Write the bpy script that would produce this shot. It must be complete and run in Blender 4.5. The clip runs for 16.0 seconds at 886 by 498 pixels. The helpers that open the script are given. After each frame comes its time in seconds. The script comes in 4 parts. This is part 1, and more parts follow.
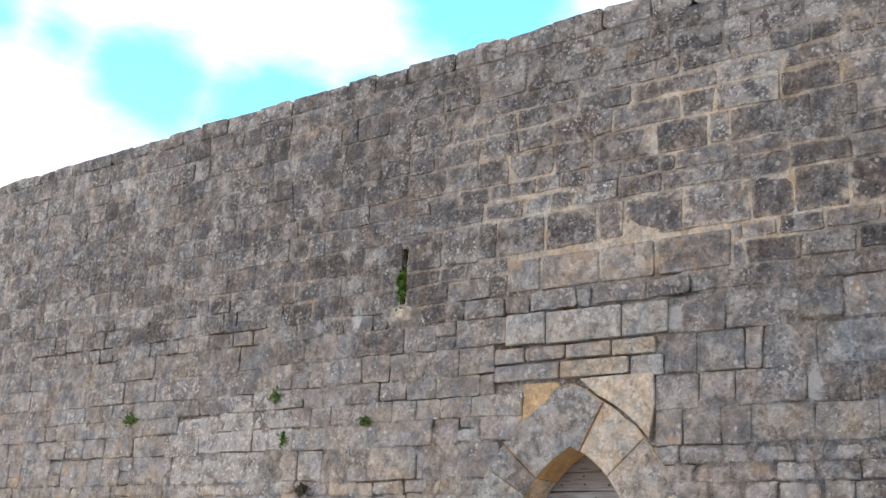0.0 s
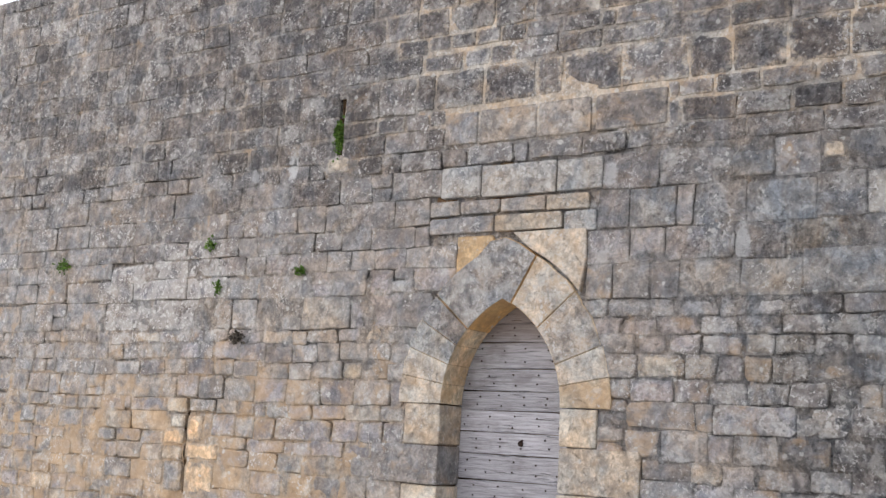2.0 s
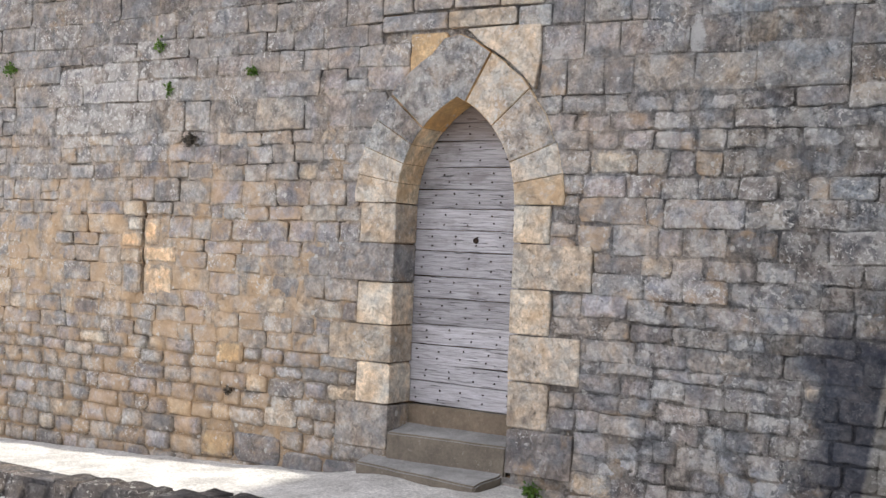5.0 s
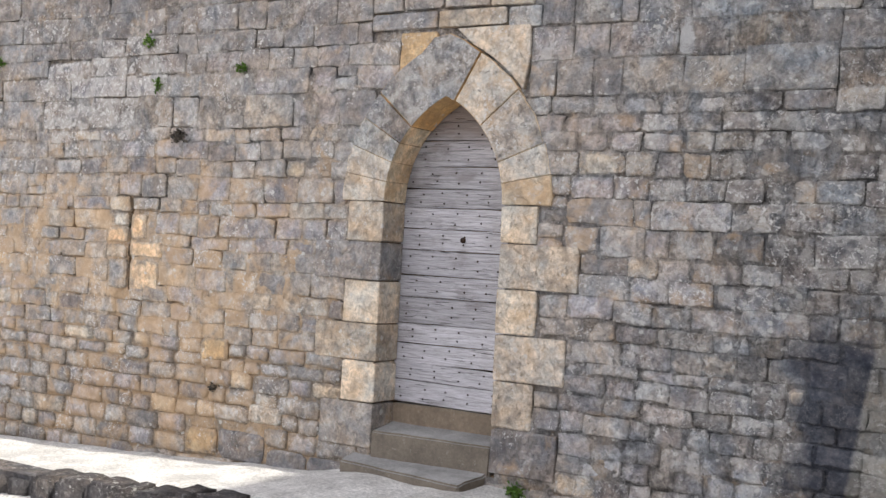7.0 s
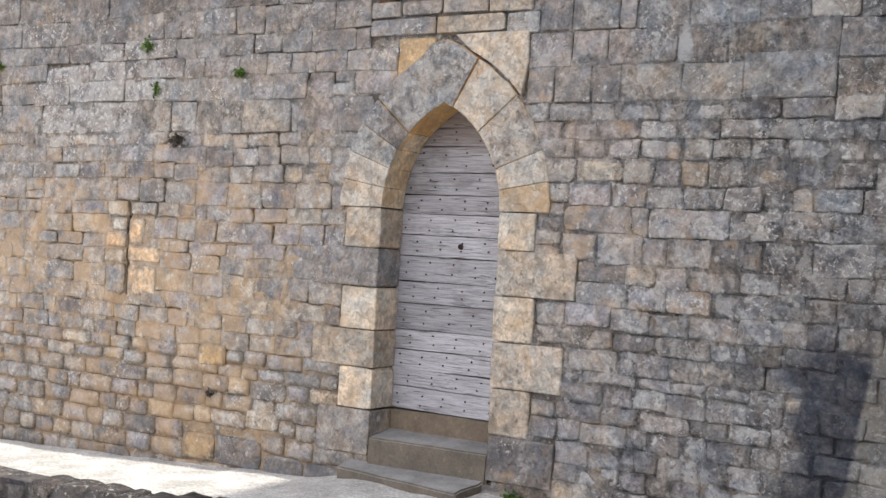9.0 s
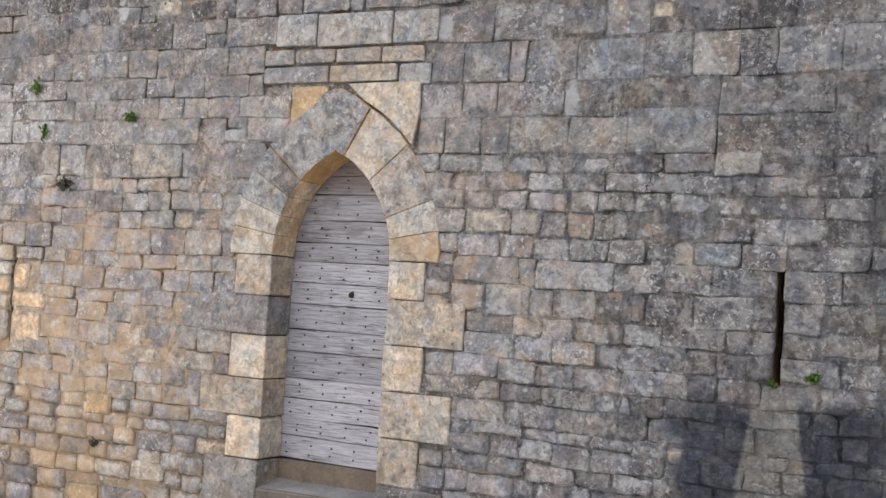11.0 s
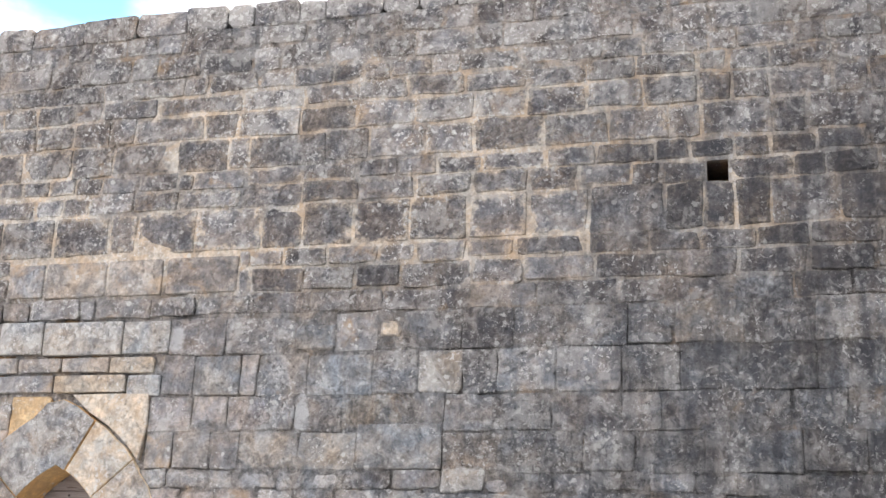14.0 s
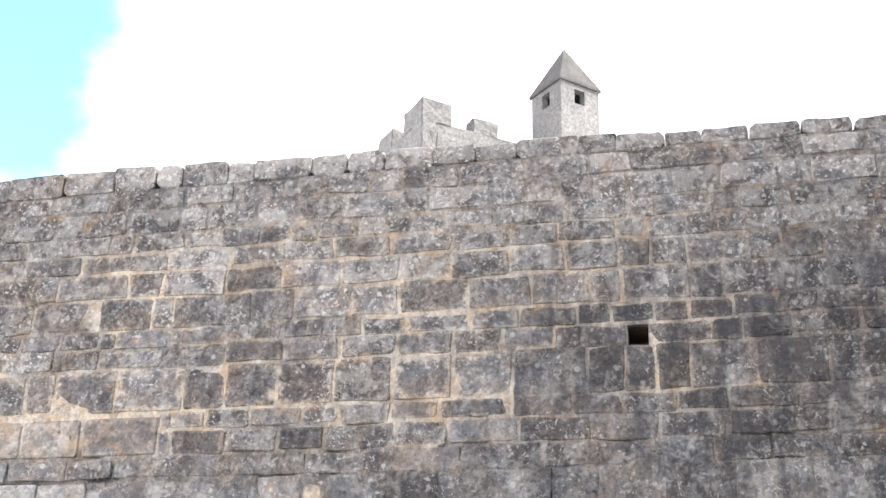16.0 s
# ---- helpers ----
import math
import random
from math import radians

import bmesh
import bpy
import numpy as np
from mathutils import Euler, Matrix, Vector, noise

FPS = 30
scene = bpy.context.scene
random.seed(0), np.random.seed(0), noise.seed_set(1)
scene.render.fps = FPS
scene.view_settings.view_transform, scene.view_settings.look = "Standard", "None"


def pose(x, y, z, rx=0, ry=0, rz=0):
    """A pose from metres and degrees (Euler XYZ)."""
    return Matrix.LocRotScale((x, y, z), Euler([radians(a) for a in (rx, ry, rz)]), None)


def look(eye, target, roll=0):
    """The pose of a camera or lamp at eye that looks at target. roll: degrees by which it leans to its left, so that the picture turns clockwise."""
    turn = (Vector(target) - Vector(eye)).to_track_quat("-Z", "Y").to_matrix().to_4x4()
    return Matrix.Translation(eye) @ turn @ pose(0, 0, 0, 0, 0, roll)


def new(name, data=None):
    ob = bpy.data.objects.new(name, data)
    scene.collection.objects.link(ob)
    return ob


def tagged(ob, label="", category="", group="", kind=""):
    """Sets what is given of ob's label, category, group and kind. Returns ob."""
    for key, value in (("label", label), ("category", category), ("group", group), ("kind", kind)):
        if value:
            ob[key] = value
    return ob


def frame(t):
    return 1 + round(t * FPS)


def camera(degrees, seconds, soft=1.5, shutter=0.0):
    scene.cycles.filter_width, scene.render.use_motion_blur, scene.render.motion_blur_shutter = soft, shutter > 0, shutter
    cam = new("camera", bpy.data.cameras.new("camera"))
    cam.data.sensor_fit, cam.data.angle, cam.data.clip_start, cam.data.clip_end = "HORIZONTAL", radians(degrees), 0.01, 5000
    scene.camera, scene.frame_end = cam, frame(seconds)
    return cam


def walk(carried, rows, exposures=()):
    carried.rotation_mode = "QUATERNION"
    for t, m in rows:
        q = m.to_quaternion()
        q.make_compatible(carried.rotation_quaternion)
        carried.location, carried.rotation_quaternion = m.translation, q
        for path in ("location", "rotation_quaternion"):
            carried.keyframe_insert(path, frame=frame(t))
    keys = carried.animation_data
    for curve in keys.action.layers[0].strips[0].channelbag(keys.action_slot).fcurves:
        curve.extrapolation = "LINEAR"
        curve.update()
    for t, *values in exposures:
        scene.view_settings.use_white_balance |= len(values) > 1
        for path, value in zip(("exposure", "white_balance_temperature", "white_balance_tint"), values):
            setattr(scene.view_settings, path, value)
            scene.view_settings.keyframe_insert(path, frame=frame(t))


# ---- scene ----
cam = camera(40.92, 16.0)
# seconds, eye, then yaw to the left of +y, pitch up, roll
PATH = [
    (0, 5.407, -7.980, 1.724, 37.96, 15.73, 2.60),
    (0.5, 5.420, -7.993, 1.749, 36.62, 14.44, 2.62),
    (1, 5.415, -8.008, 1.718, 35.46, 13.26, 2.84),
    (1.5, 5.415, -8.007, 1.682, 35.07, 11.18, 3.11),
    (2, 5.430, -7.951, 1.668, 34.68, 9.11, 3.21),
    (2.5, 5.431, -7.963, 1.620, 33.68, 7.39, 3.25),
    (3, 5.451, -7.934, 1.627, 33.22, 5.24, 2.94),
    (3.5, 5.449, -7.945, 1.608, 33.01, 3.41, 2.91),
    (4, 5.449, -7.938, 1.591, 32.83, 1.69, 2.83),
    (4.5, 5.462, -7.915, 1.601, 32.74, 0.63, 2.50),
    (5, 5.467, -7.920, 1.600, 32.33, -0.04, 2.43),
    (7.5, 5.467, -7.921, 1.567, 31.72, 0.16, 3.28),
    (8, 5.465, -7.908, 1.591, 32.00, -0.18, 3.26),
    (10.5, 5.587, -7.830, 1.657, 29.81, 1.66, 3.75),
    (11, 5.618, -7.815, 1.678, 27.61, 2.47, 3.79),
    (11.5, 5.655, -7.787, 1.704, 25.98, 3.56, 3.41),
    (12, 5.715, -7.773, 1.790, 24.23, 6.24, 2.59),
    (12.5, 5.715, -7.826, 1.837, 21.69, 9.10, 1.92),
    (13, 5.791, -7.791, 1.904, 20.22, 11.49, 2.14),
    (13.5, 5.783, -7.831, 1.917, 18.10, 14.08, 2.18),
    (14, 5.836, -7.840, 1.979, 16.65, 16.11, 2.08),
    (14.5, 5.861, -7.875, 2.019, 14.96, 17.71, 1.70),
    (15, 5.861, -7.892, 2.012, 13.87, 19.87, 1.60),
    (15.5, 5.863, -7.891, 2.021, 13.30, 21.91, 1.14),
    (16, 5.865, -7.899, 2.028, 13.14, 23.57, 1.34),
]
# the phone's automatic exposure, in stops
EXPOSURES = [(0, 0.13), (1.5, 0.32), (3.5, 0.47), (5, 0.35), (8, 0.34), (10.5, 0.35), (12.5, 0.60), (14, 0.77), (16, 0.95)]
walk(cam, [(t, pose(x, y, z, 90 + p, 0, w) @ pose(0, 0, 0, 0, 0, r)) for t, x, y, z, w, p, r in PATH], EXPOSURES)

# ---- world, sun, exposure ----
SUN = Vector((0.66, 0.022, 0.75)).normalized()
world = bpy.data.worlds.new("sky")
world.use_nodes = True
scene.world = world


def node(nt, kind, inputs=None, **props):
    n = nt.nodes.new("ShaderNode" + kind)
    for k, v in props.items():
        if k == "op":
            n.operation = v
        elif k == "blend":
            n.data_type, n.blend_type = "RGBA", v
        elif k == "attribute":
            n.attribute_name = v
        elif k == "clamp":
            n.use_clamp = v
        elif k == "feature":
            n.feature = v
    for k, v in (inputs or {}).items():
        s = n.inputs[k]
        if isinstance(v, bpy.types.NodeSocket):
            nt.links.new(v, s)
        else:
            s.default_value = v
    return n


def maths(nt, op, a, b=0.0, c=0.0, clamp=False):
    return node(nt, "Math", {0: a, 1: b, 2: c}, op=op, clamp=clamp).outputs[0]


def ramp(nt, v, lo, hi, to0=0.0, to1=1.0):
    n = node(nt, "MapRange", {0: v, 1: lo, 2: hi, 3: to0, 4: to1})
    n.interpolation_type = "SMOOTHSTEP"
    return n.outputs[0]


def mix(nt, f, a, b, blend="MIX"):
    n = node(nt, "Mix", blend=blend)
    for i, v in ((0, f), (6, a), (7, b)):
        if isinstance(v, bpy.types.NodeSocket):
            nt.links.new(v, n.inputs[i])
        else:
            n.inputs[i].default_value = v if i == 0 else (*v, 1.0)[:4]
    return n.outputs[2]


def noise_tex(nt, vec, scale, detail=4.0, rough=0.6, warp=0.0):
    return node(nt, "TexNoise", {"Vector": vec, "Scale": scale, "Detail": detail, "Roughness": rough, "Distortion": warp}).outputs[0]


def stretched(nt, vec, s):
    return node(nt, "Mapping", {"Vector": vec, "Scale": s}).outputs[0]


nt = world.node_tree
back = nt.nodes["Background"]
sky = nt.nodes.new("ShaderNodeTexSky")
sky.sky_type, sky.sun_disc = "NISHITA", False
sky.sun_elevation, sky.sun_rotation = math.asin(SUN.z), math.atan2(SUN.x, SUN.y)
way = node(nt, "TexCoord").outputs["Generated"]
apart = node(nt, "SeparateXYZ", {0: way})
puffs = noise_tex(nt, node(nt, "Mapping", {"Vector": way, "Location": (0.35, 0.2, 0.1), "Scale": (1, 1, 1.9)}).outputs[0], 4.2, 7, 0.55, 0.2)
field = None  # how far a direction lies outside the openings in the cloud
for centre, radius in (((-0.745, 0.54, 0.388), 0.066), ((-0.775, 0.492, 0.405), 0.048), ((-0.80, 0.44, 0.42), 0.05), ((-0.685, 0.628, 0.365), 0.056), ((-0.60, 0.70, 0.385), 0.045), ((-0.52, 0.715, 0.46), 0.088), ((-0.50, 0.695, 0.52), 0.09)):
    off = maths(nt, "SUBTRACT", node(nt, "VectorMath", {0: way, 1: Vector(centre).normalized()}, op="DISTANCE").outputs["Value"], radius)
    field = off if field is None else maths(nt, "MINIMUM", field, off)
cover = ramp(nt, maths(nt, "ADD", field, maths(nt, "MULTIPLY_ADD", puffs, 0.20, -0.10)), -0.036, 0.028)
blue = mix(nt, 1.0, sky.outputs[0], (0.26, 0.50, 0.46), "MULTIPLY")
nt.links.new(mix(nt, cover, blue, (1.33, 1.34, 1.46)), back.inputs[0])
back.inputs[1].default_value = 1.0

sun = new("sun", bpy.data.lights.new("sun", "SUN"))
sun.data.energy, sun.data.angle, sun.data.color = 5.0, radians(0.6), (1.0, 0.95, 0.86)
sun.matrix_world = look(SUN * 60, (0, 0, 0))

# ---- materials ----


def material(name, rough=0.9):
    m = bpy.data.materials.new(name)
    m.use_nodes = True
    b = m.node_tree.nodes["Principled BSDF"]
    b.inputs["Roughness"].default_value = rough
    b.inputs["Specular IOR Level"].default_value = 0.25
    return m, m.node_tree, b


def finish(nt, b, colour, height, far=0.01, strength=1.0):
    nt.links.new(colour, b.inputs["Base Color"])
    n = node(nt, "Bump", {"Height": height, "Distance": far, "Strength": strength})
    nt.links.new(n.outputs[0], b.inputs["Normal"])


def stains(nt, p, col):
    """Damp algae below the arrow slit, with a washed band in it, and run-off streaks spread wide to darken the east
    end.
    """
    s = node(nt, "SeparateXYZ", {0: p})
    x, z = s.outputs[0], s.outputs[2]
    wob = maths(nt, "MULTIPLY_ADD", noise_tex(nt, p, 4.0, 7, 0.65), 0.55, -0.275)
    off = maths(nt, "ABSOLUTE", maths(nt, "ADD", maths(nt, "SUBTRACT", x, 4.03), wob))
    drop = maths(nt, "SUBTRACT", 1.26, z)
    side = ramp(nt, off, 0.82, 0.54)
    low = ramp(nt, maths(nt, "ADD", drop, wob), -0.02, 0.18)
    sharp = maths(nt, "ABSOLUTE", maths(nt, "SUBTRACT", maths(nt, "ADD", x, maths(nt, "MULTIPLY", wob, 0.12)), 4.008))
    band = ramp(nt, maths(nt, "SUBTRACT", sharp, maths(nt, "MULTIPLY_ADD", drop, 0.15, 0.112)), -0.015, 0.03)
    wet = maths(nt, "MULTIPLY", maths(nt, "MULTIPLY", side, low), band)
    col = mix(nt, maths(nt, "MULTIPLY", wet, ramp(nt, noise_tex(nt, p, 9.0, 6, 0.7), 0.3, 0.6, 0.95, 0.72)), col, (0.026, 0.032, 0.050))
    washed = maths(nt, "MULTIPLY", maths(nt, "SUBTRACT", 1.0, band), ramp(nt, drop, 0.0, 0.03))
    col = mix(nt, maths(nt, "MULTIPLY", washed, 0.45), col, (0.225, 0.215, 0.185))
    ragged = maths(nt, "MULTIPLY_ADD", noise_tex(nt, p, 14.0, 7, 0.75), 4.4, -2.2)
    for x0, z0, rx, rz, much in ((2.48, 3.16, 0.075, 0.14, 0.8), (-1.79, 4.05, 0.06, 0.13, 0.85), (2.20, 3.00, 0.08, 0.12, 0.4), (1.43, 3.73, 0.07, 0.11, 0.6), (-2.26, 4.0, 0.05, 0.07, 0.5), (-3.35, 2.88, 0.30, 0.22, 0.10)):
        u = maths(nt, "POWER", maths(nt, "ABSOLUTE", maths(nt, "DIVIDE", maths(nt, "SUBTRACT", x, x0), rx)), 2.0)
        w = maths(nt, "POWER", maths(nt, "ABSOLUTE", maths(nt, "DIVIDE", maths(nt, "SUBTRACT", z, z0), rz)), 2.0)
        near = ramp(nt, maths(nt, "ADD", maths(nt, "ADD", u, w), ragged), 1.3, 0.2)
        col = mix(nt, maths(nt, "MULTIPLY", near, much), col, (0.48, 0.48, 0.475))
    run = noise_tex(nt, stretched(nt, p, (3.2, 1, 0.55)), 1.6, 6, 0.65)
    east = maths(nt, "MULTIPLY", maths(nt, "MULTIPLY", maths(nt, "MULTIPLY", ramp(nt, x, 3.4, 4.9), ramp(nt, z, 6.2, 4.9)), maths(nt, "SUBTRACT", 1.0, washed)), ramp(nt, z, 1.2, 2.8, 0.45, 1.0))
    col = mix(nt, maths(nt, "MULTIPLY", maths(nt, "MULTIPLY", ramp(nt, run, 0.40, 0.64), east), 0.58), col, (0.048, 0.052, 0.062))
    return col


def stone_material(name):
    m, nt, b = material(name)
    p = node(nt, "NewGeometry").outputs["Position"]
    col = node(nt, "Attribute", attribute="tint").outputs["Color"]
    wear = node(nt, "SeparateColor", {0: node(nt, "Attribute", attribute="wear").outputs["Color"]})
    grime, rust, pale = wear.outputs[0], wear.outputs[1], wear.outputs[2]
    joint = node(nt, "Attribute", attribute="joint")
    rim = maths(nt, "ADD", joint.outputs["Alpha"], maths(nt, "MULTIPLY_ADD", noise_tex(nt, p, 9.0, 8, 0.72, 0.8), 1.9, -0.95))
    smear = maths(nt, "MULTIPLY", ramp(nt, rim, 0.76, 0.98), ramp(nt, joint.outputs["Alpha"], 0.25, 0.6))
    col = mix(nt, maths(nt, "MULTIPLY", smear, 0.8), col, joint.outputs["Color"])
    big = noise_tex(nt, p, 1.5, 5, 0.6, 0.4)
    mid = noise_tex(nt, p, 6.0, 6, 0.62, 0.4)
    fine = noise_tex(nt, p, 48.0, 6, 0.72)
    streak = noise_tex(nt, stretched(nt, p, (6.5, 6.5, 1.5)), 1.6, 6, 0.68)
    col = mix(nt, 1.0, col, node(nt, "CombineColor", {0: ramp(nt, mid, 0.25, 0.75, 0.62, 1.34), 1: ramp(nt, mid, 0.25, 0.75, 0.64, 1.31), 2: ramp(nt, mid, 0.25, 0.75, 0.68, 1.26)}).outputs[0], "MULTIPLY")
    blotch = ramp(nt, noise_tex(nt, p, 13.0, 6, 0.7, 0.8), 0.32, 0.68, 0.72, 1.28)
    col = mix(nt, 1.0, col, node(nt, "CombineColor", {0: blotch, 1: blotch, 2: blotch}).outputs[0], "MULTIPLY")
    f = ramp(nt, fine, 0.25, 0.75, 0.80, 1.20)
    col = mix(nt, 1.0, col, node(nt, "CombineColor", {0: f, 1: f, 2: f}).outputs[0], "MULTIPLY")
    hue = ramp(nt, noise_tex(nt, p, 3.4, 6, 0.66, 0.5), 0.34, 0.66)
    col = mix(nt, 1.0, col, mix(nt, hue, (0.925, 1.0, 1.075), (1.085, 0.995, 0.895)), "MULTIPLY")
    rugged = noise_tex(nt, p, 20.0, 8, 0.78, 0.5)
    k = ramp(nt, rugged, 0.36, 0.64, 0.50, 1.62)
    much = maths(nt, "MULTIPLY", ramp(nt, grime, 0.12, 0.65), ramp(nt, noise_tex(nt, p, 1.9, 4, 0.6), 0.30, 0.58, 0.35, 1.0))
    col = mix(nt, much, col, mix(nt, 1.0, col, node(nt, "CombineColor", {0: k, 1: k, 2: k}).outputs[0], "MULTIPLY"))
    ochre = ramp(nt, maths(nt, "ADD", maths(nt, "MULTIPLY", noise_tex(nt, p, 4.2, 5, 0.6, 0.6), 1.0), maths(nt, "MULTIPLY", rust, 0.42)), 0.63, 0.86)
    col = mix(nt, maths(nt, "MULTIPLY", ochre, 0.55), col, (0.47, 0.315, 0.175))
    dirt = maths(nt, "ADD", maths(nt, "ADD", maths(nt, "MULTIPLY", streak, 0.6), maths(nt, "MULTIPLY", big, 0.5)), maths(nt, "MULTIPLY", grime, 0.34))
    crust = ramp(nt, maths(nt, "ADD", dirt, maths(nt, "MULTIPLY", fine, 0.22)), 0.78, 1.02)
    col = mix(nt, maths(nt, "MULTIPLY", crust, 0.62), col, (0.060, 0.056, 0.058))
    bloom = ramp(nt, maths(nt, "ADD", noise_tex(nt, p, 6.0, 8, 0.72, 0.5), maths(nt, "MULTIPLY", pale, 0.20)), 0.64, 0.74)
    col = mix(nt, maths(nt, "MULTIPLY", bloom, 0.55), col, (0.40, 0.385, 0.365))
    spots = node(nt, "TexVoronoi", {"Vector": p, "Scale": 15.0, "Randomness": 1.0})
    size = ramp(nt, maths(nt, "ADD", noise_tex(nt, p, 3.0, 5, 0.7), maths(nt, "MULTIPLY", pale, 0.22)), 0.50, 0.84, 0.0, 0.32)
    ring = maths(nt, "ADD", spots.outputs["Distance"], maths(nt, "MULTIPLY_ADD", noise_tex(nt, p, 40.0, 6, 0.75), 1.1, -0.55))
    dots = ramp(nt, maths(nt, "SUBTRACT", size, ring), -0.02, 0.05)
    col = mix(nt, maths(nt, "MULTIPLY", dots, 0.62), col, (0.52, 0.51, 0.48))
    round_spot = node(nt, "TexVoronoi", {"Vector": p, "Scale": 11.0, "Randomness": 1.0})
    pick = node(nt, "SeparateColor", {0: round_spot.outputs["Color"]}).outputs[0]
    reach = ramp(nt, maths(nt, "ADD", pick, maths(nt, "MULTIPLY", pale, 0.10)), 0.76, 1.08, 0.0, 0.26)
    disc = ramp(nt, maths(nt, "SUBTRACT", reach, maths(nt, "ADD", round_spot.outputs["Distance"], maths(nt, "MULTIPLY_ADD", rugged, 0.9, -0.45))), 0.0, 0.03)
    col = mix(nt, maths(nt, "MULTIPLY", disc, 0.72), col, (0.52, 0.51, 0.48))
    patchy = ramp(nt, maths(nt, "ADD", noise_tex(nt, p, 2.6, 5, 0.65), maths(nt, "MULTIPLY", pale, 0.22)), 0.56, 0.74)
    fleck = ramp(nt, noise_tex(nt, p, 30.0, 6, 0.72, 0.6), 0.55, 0.595)
    col = mix(nt, maths(nt, "MULTIPLY", maths(nt, "MULTIPLY", fleck, patchy), 0.90), col, (0.56, 0.545, 0.52))
    soot = ramp(nt, noise_tex(nt, stretched(nt, p, (1, 1, 0.7)), 7.5, 7, 0.72, 0.7), 0.53, 0.68)
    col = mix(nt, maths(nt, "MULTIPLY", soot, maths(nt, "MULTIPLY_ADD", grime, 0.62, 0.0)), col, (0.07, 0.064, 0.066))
    pits = ramp(nt, noise_tex(nt, p, 24.0, 6, 0.68), 0.415, 0.335)
    col = mix(nt, maths(nt, "MULTIPLY", pits, maths(nt, "MULTIPLY_ADD", grime, 0.95, -0.10, clamp=True)), col, (0.05, 0.045, 0.042))
    col = stains(nt, p, col)
    h = maths(nt, "ADD", maths(nt, "MULTIPLY", mid, 1.3), maths(nt, "MULTIPLY", fine, 0.55))
    h = maths(nt, "ADD", maths(nt, "SUBTRACT", h, maths(nt, "MULTIPLY", pits, 0.22)), maths(nt, "MULTIPLY", maths(nt, "MULTIPLY", rugged, much), 1.6))
    finish(nt, b, col, h, maths(nt, "MULTIPLY_ADD", grime, 0.026, 0.010), 1.0)
    return m


def wood_material():
    m, nt, b = material("weathered_oak", 0.8)
    p = node(nt, "NewGeometry").outputs["Position"]
    rnd = node(nt, "ObjectInfo").outputs["Random"]
    shift = node(nt, "VectorMath", {0: p, 1: node(nt, "CombineXYZ", {0: maths(nt, "MULTIPLY", rnd, 9.0), 1: rnd, 2: 0.0}).outputs[0]}, op="ADD").outputs[0]
    grain = noise_tex(nt, stretched(nt, shift, (1.6, 6, 34)), 2.4, 7, 0.7, 0.6)
    fibre = noise_tex(nt, stretched(nt, shift, (3, 20, 150)), 2.0, 4, 0.6, 0.3)
    blot = noise_tex(nt, stretched(nt, shift, (1, 1, 2.2)), 3.2, 4, 0.6)
    col = mix(nt, ramp(nt, grain, 0.30, 0.68), (0.20, 0.19, 0.195), (0.44, 0.43, 0.455))
    col = mix(nt, maths(nt, "MULTIPLY", ramp(nt, fibre, 0.40, 0.70), 0.45), col, (0.54, 0.53, 0.55))
    col = mix(nt, maths(nt, "MULTIPLY", ramp(nt, blot, 0.52, 0.72), 0.5), col, (0.155, 0.14, 0.135))
    crack = ramp(nt, noise_tex(nt, stretched(nt, shift, (2.2, 9, 60)), 1.7, 3, 0.5), 0.35, 0.31)
    col = mix(nt, maths(nt, "MULTIPLY", crack, 0.7), col, (0.035, 0.03, 0.03))
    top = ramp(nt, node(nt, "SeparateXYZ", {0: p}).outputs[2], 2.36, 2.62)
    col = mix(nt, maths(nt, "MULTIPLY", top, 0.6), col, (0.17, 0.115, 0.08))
    g = ramp(nt, rnd, 0.0, 1.0, 0.95, 1.35)
    col = mix(nt, 1.0, col, node(nt, "CombineColor", {0: g, 1: g, 2: g}).outputs[0], "MULTIPLY")
    finish(nt, b, col, maths(nt, "ADD", maths(nt, "SUBTRACT", grain, crack), maths(nt, "MULTIPLY", fibre, 0.4)), 0.008)
    return m


def earth_material(name, a, c, scale):
    m, nt, b = material(name, 0.95)
    p = node(nt, "NewGeometry").outputs["Position"]
    n1, n2 = noise_tex(nt, p, scale, 6, 0.65), noise_tex(nt, p, scale * 14, 5, 0.7)
    col = mix(nt, ramp(nt, n1, 0.35, 0.65), a, c)
    g = ramp(nt, n2, 0.25, 0.75, 0.6, 1.35)
    col = mix(nt, 1.0, col, node(nt, "CombineColor", {0: g, 1: g, 2: g}).outputs[0], "MULTIPLY")
    finish(nt, b, col, maths(nt, "ADD", n2, n1), 0.03)
    return m


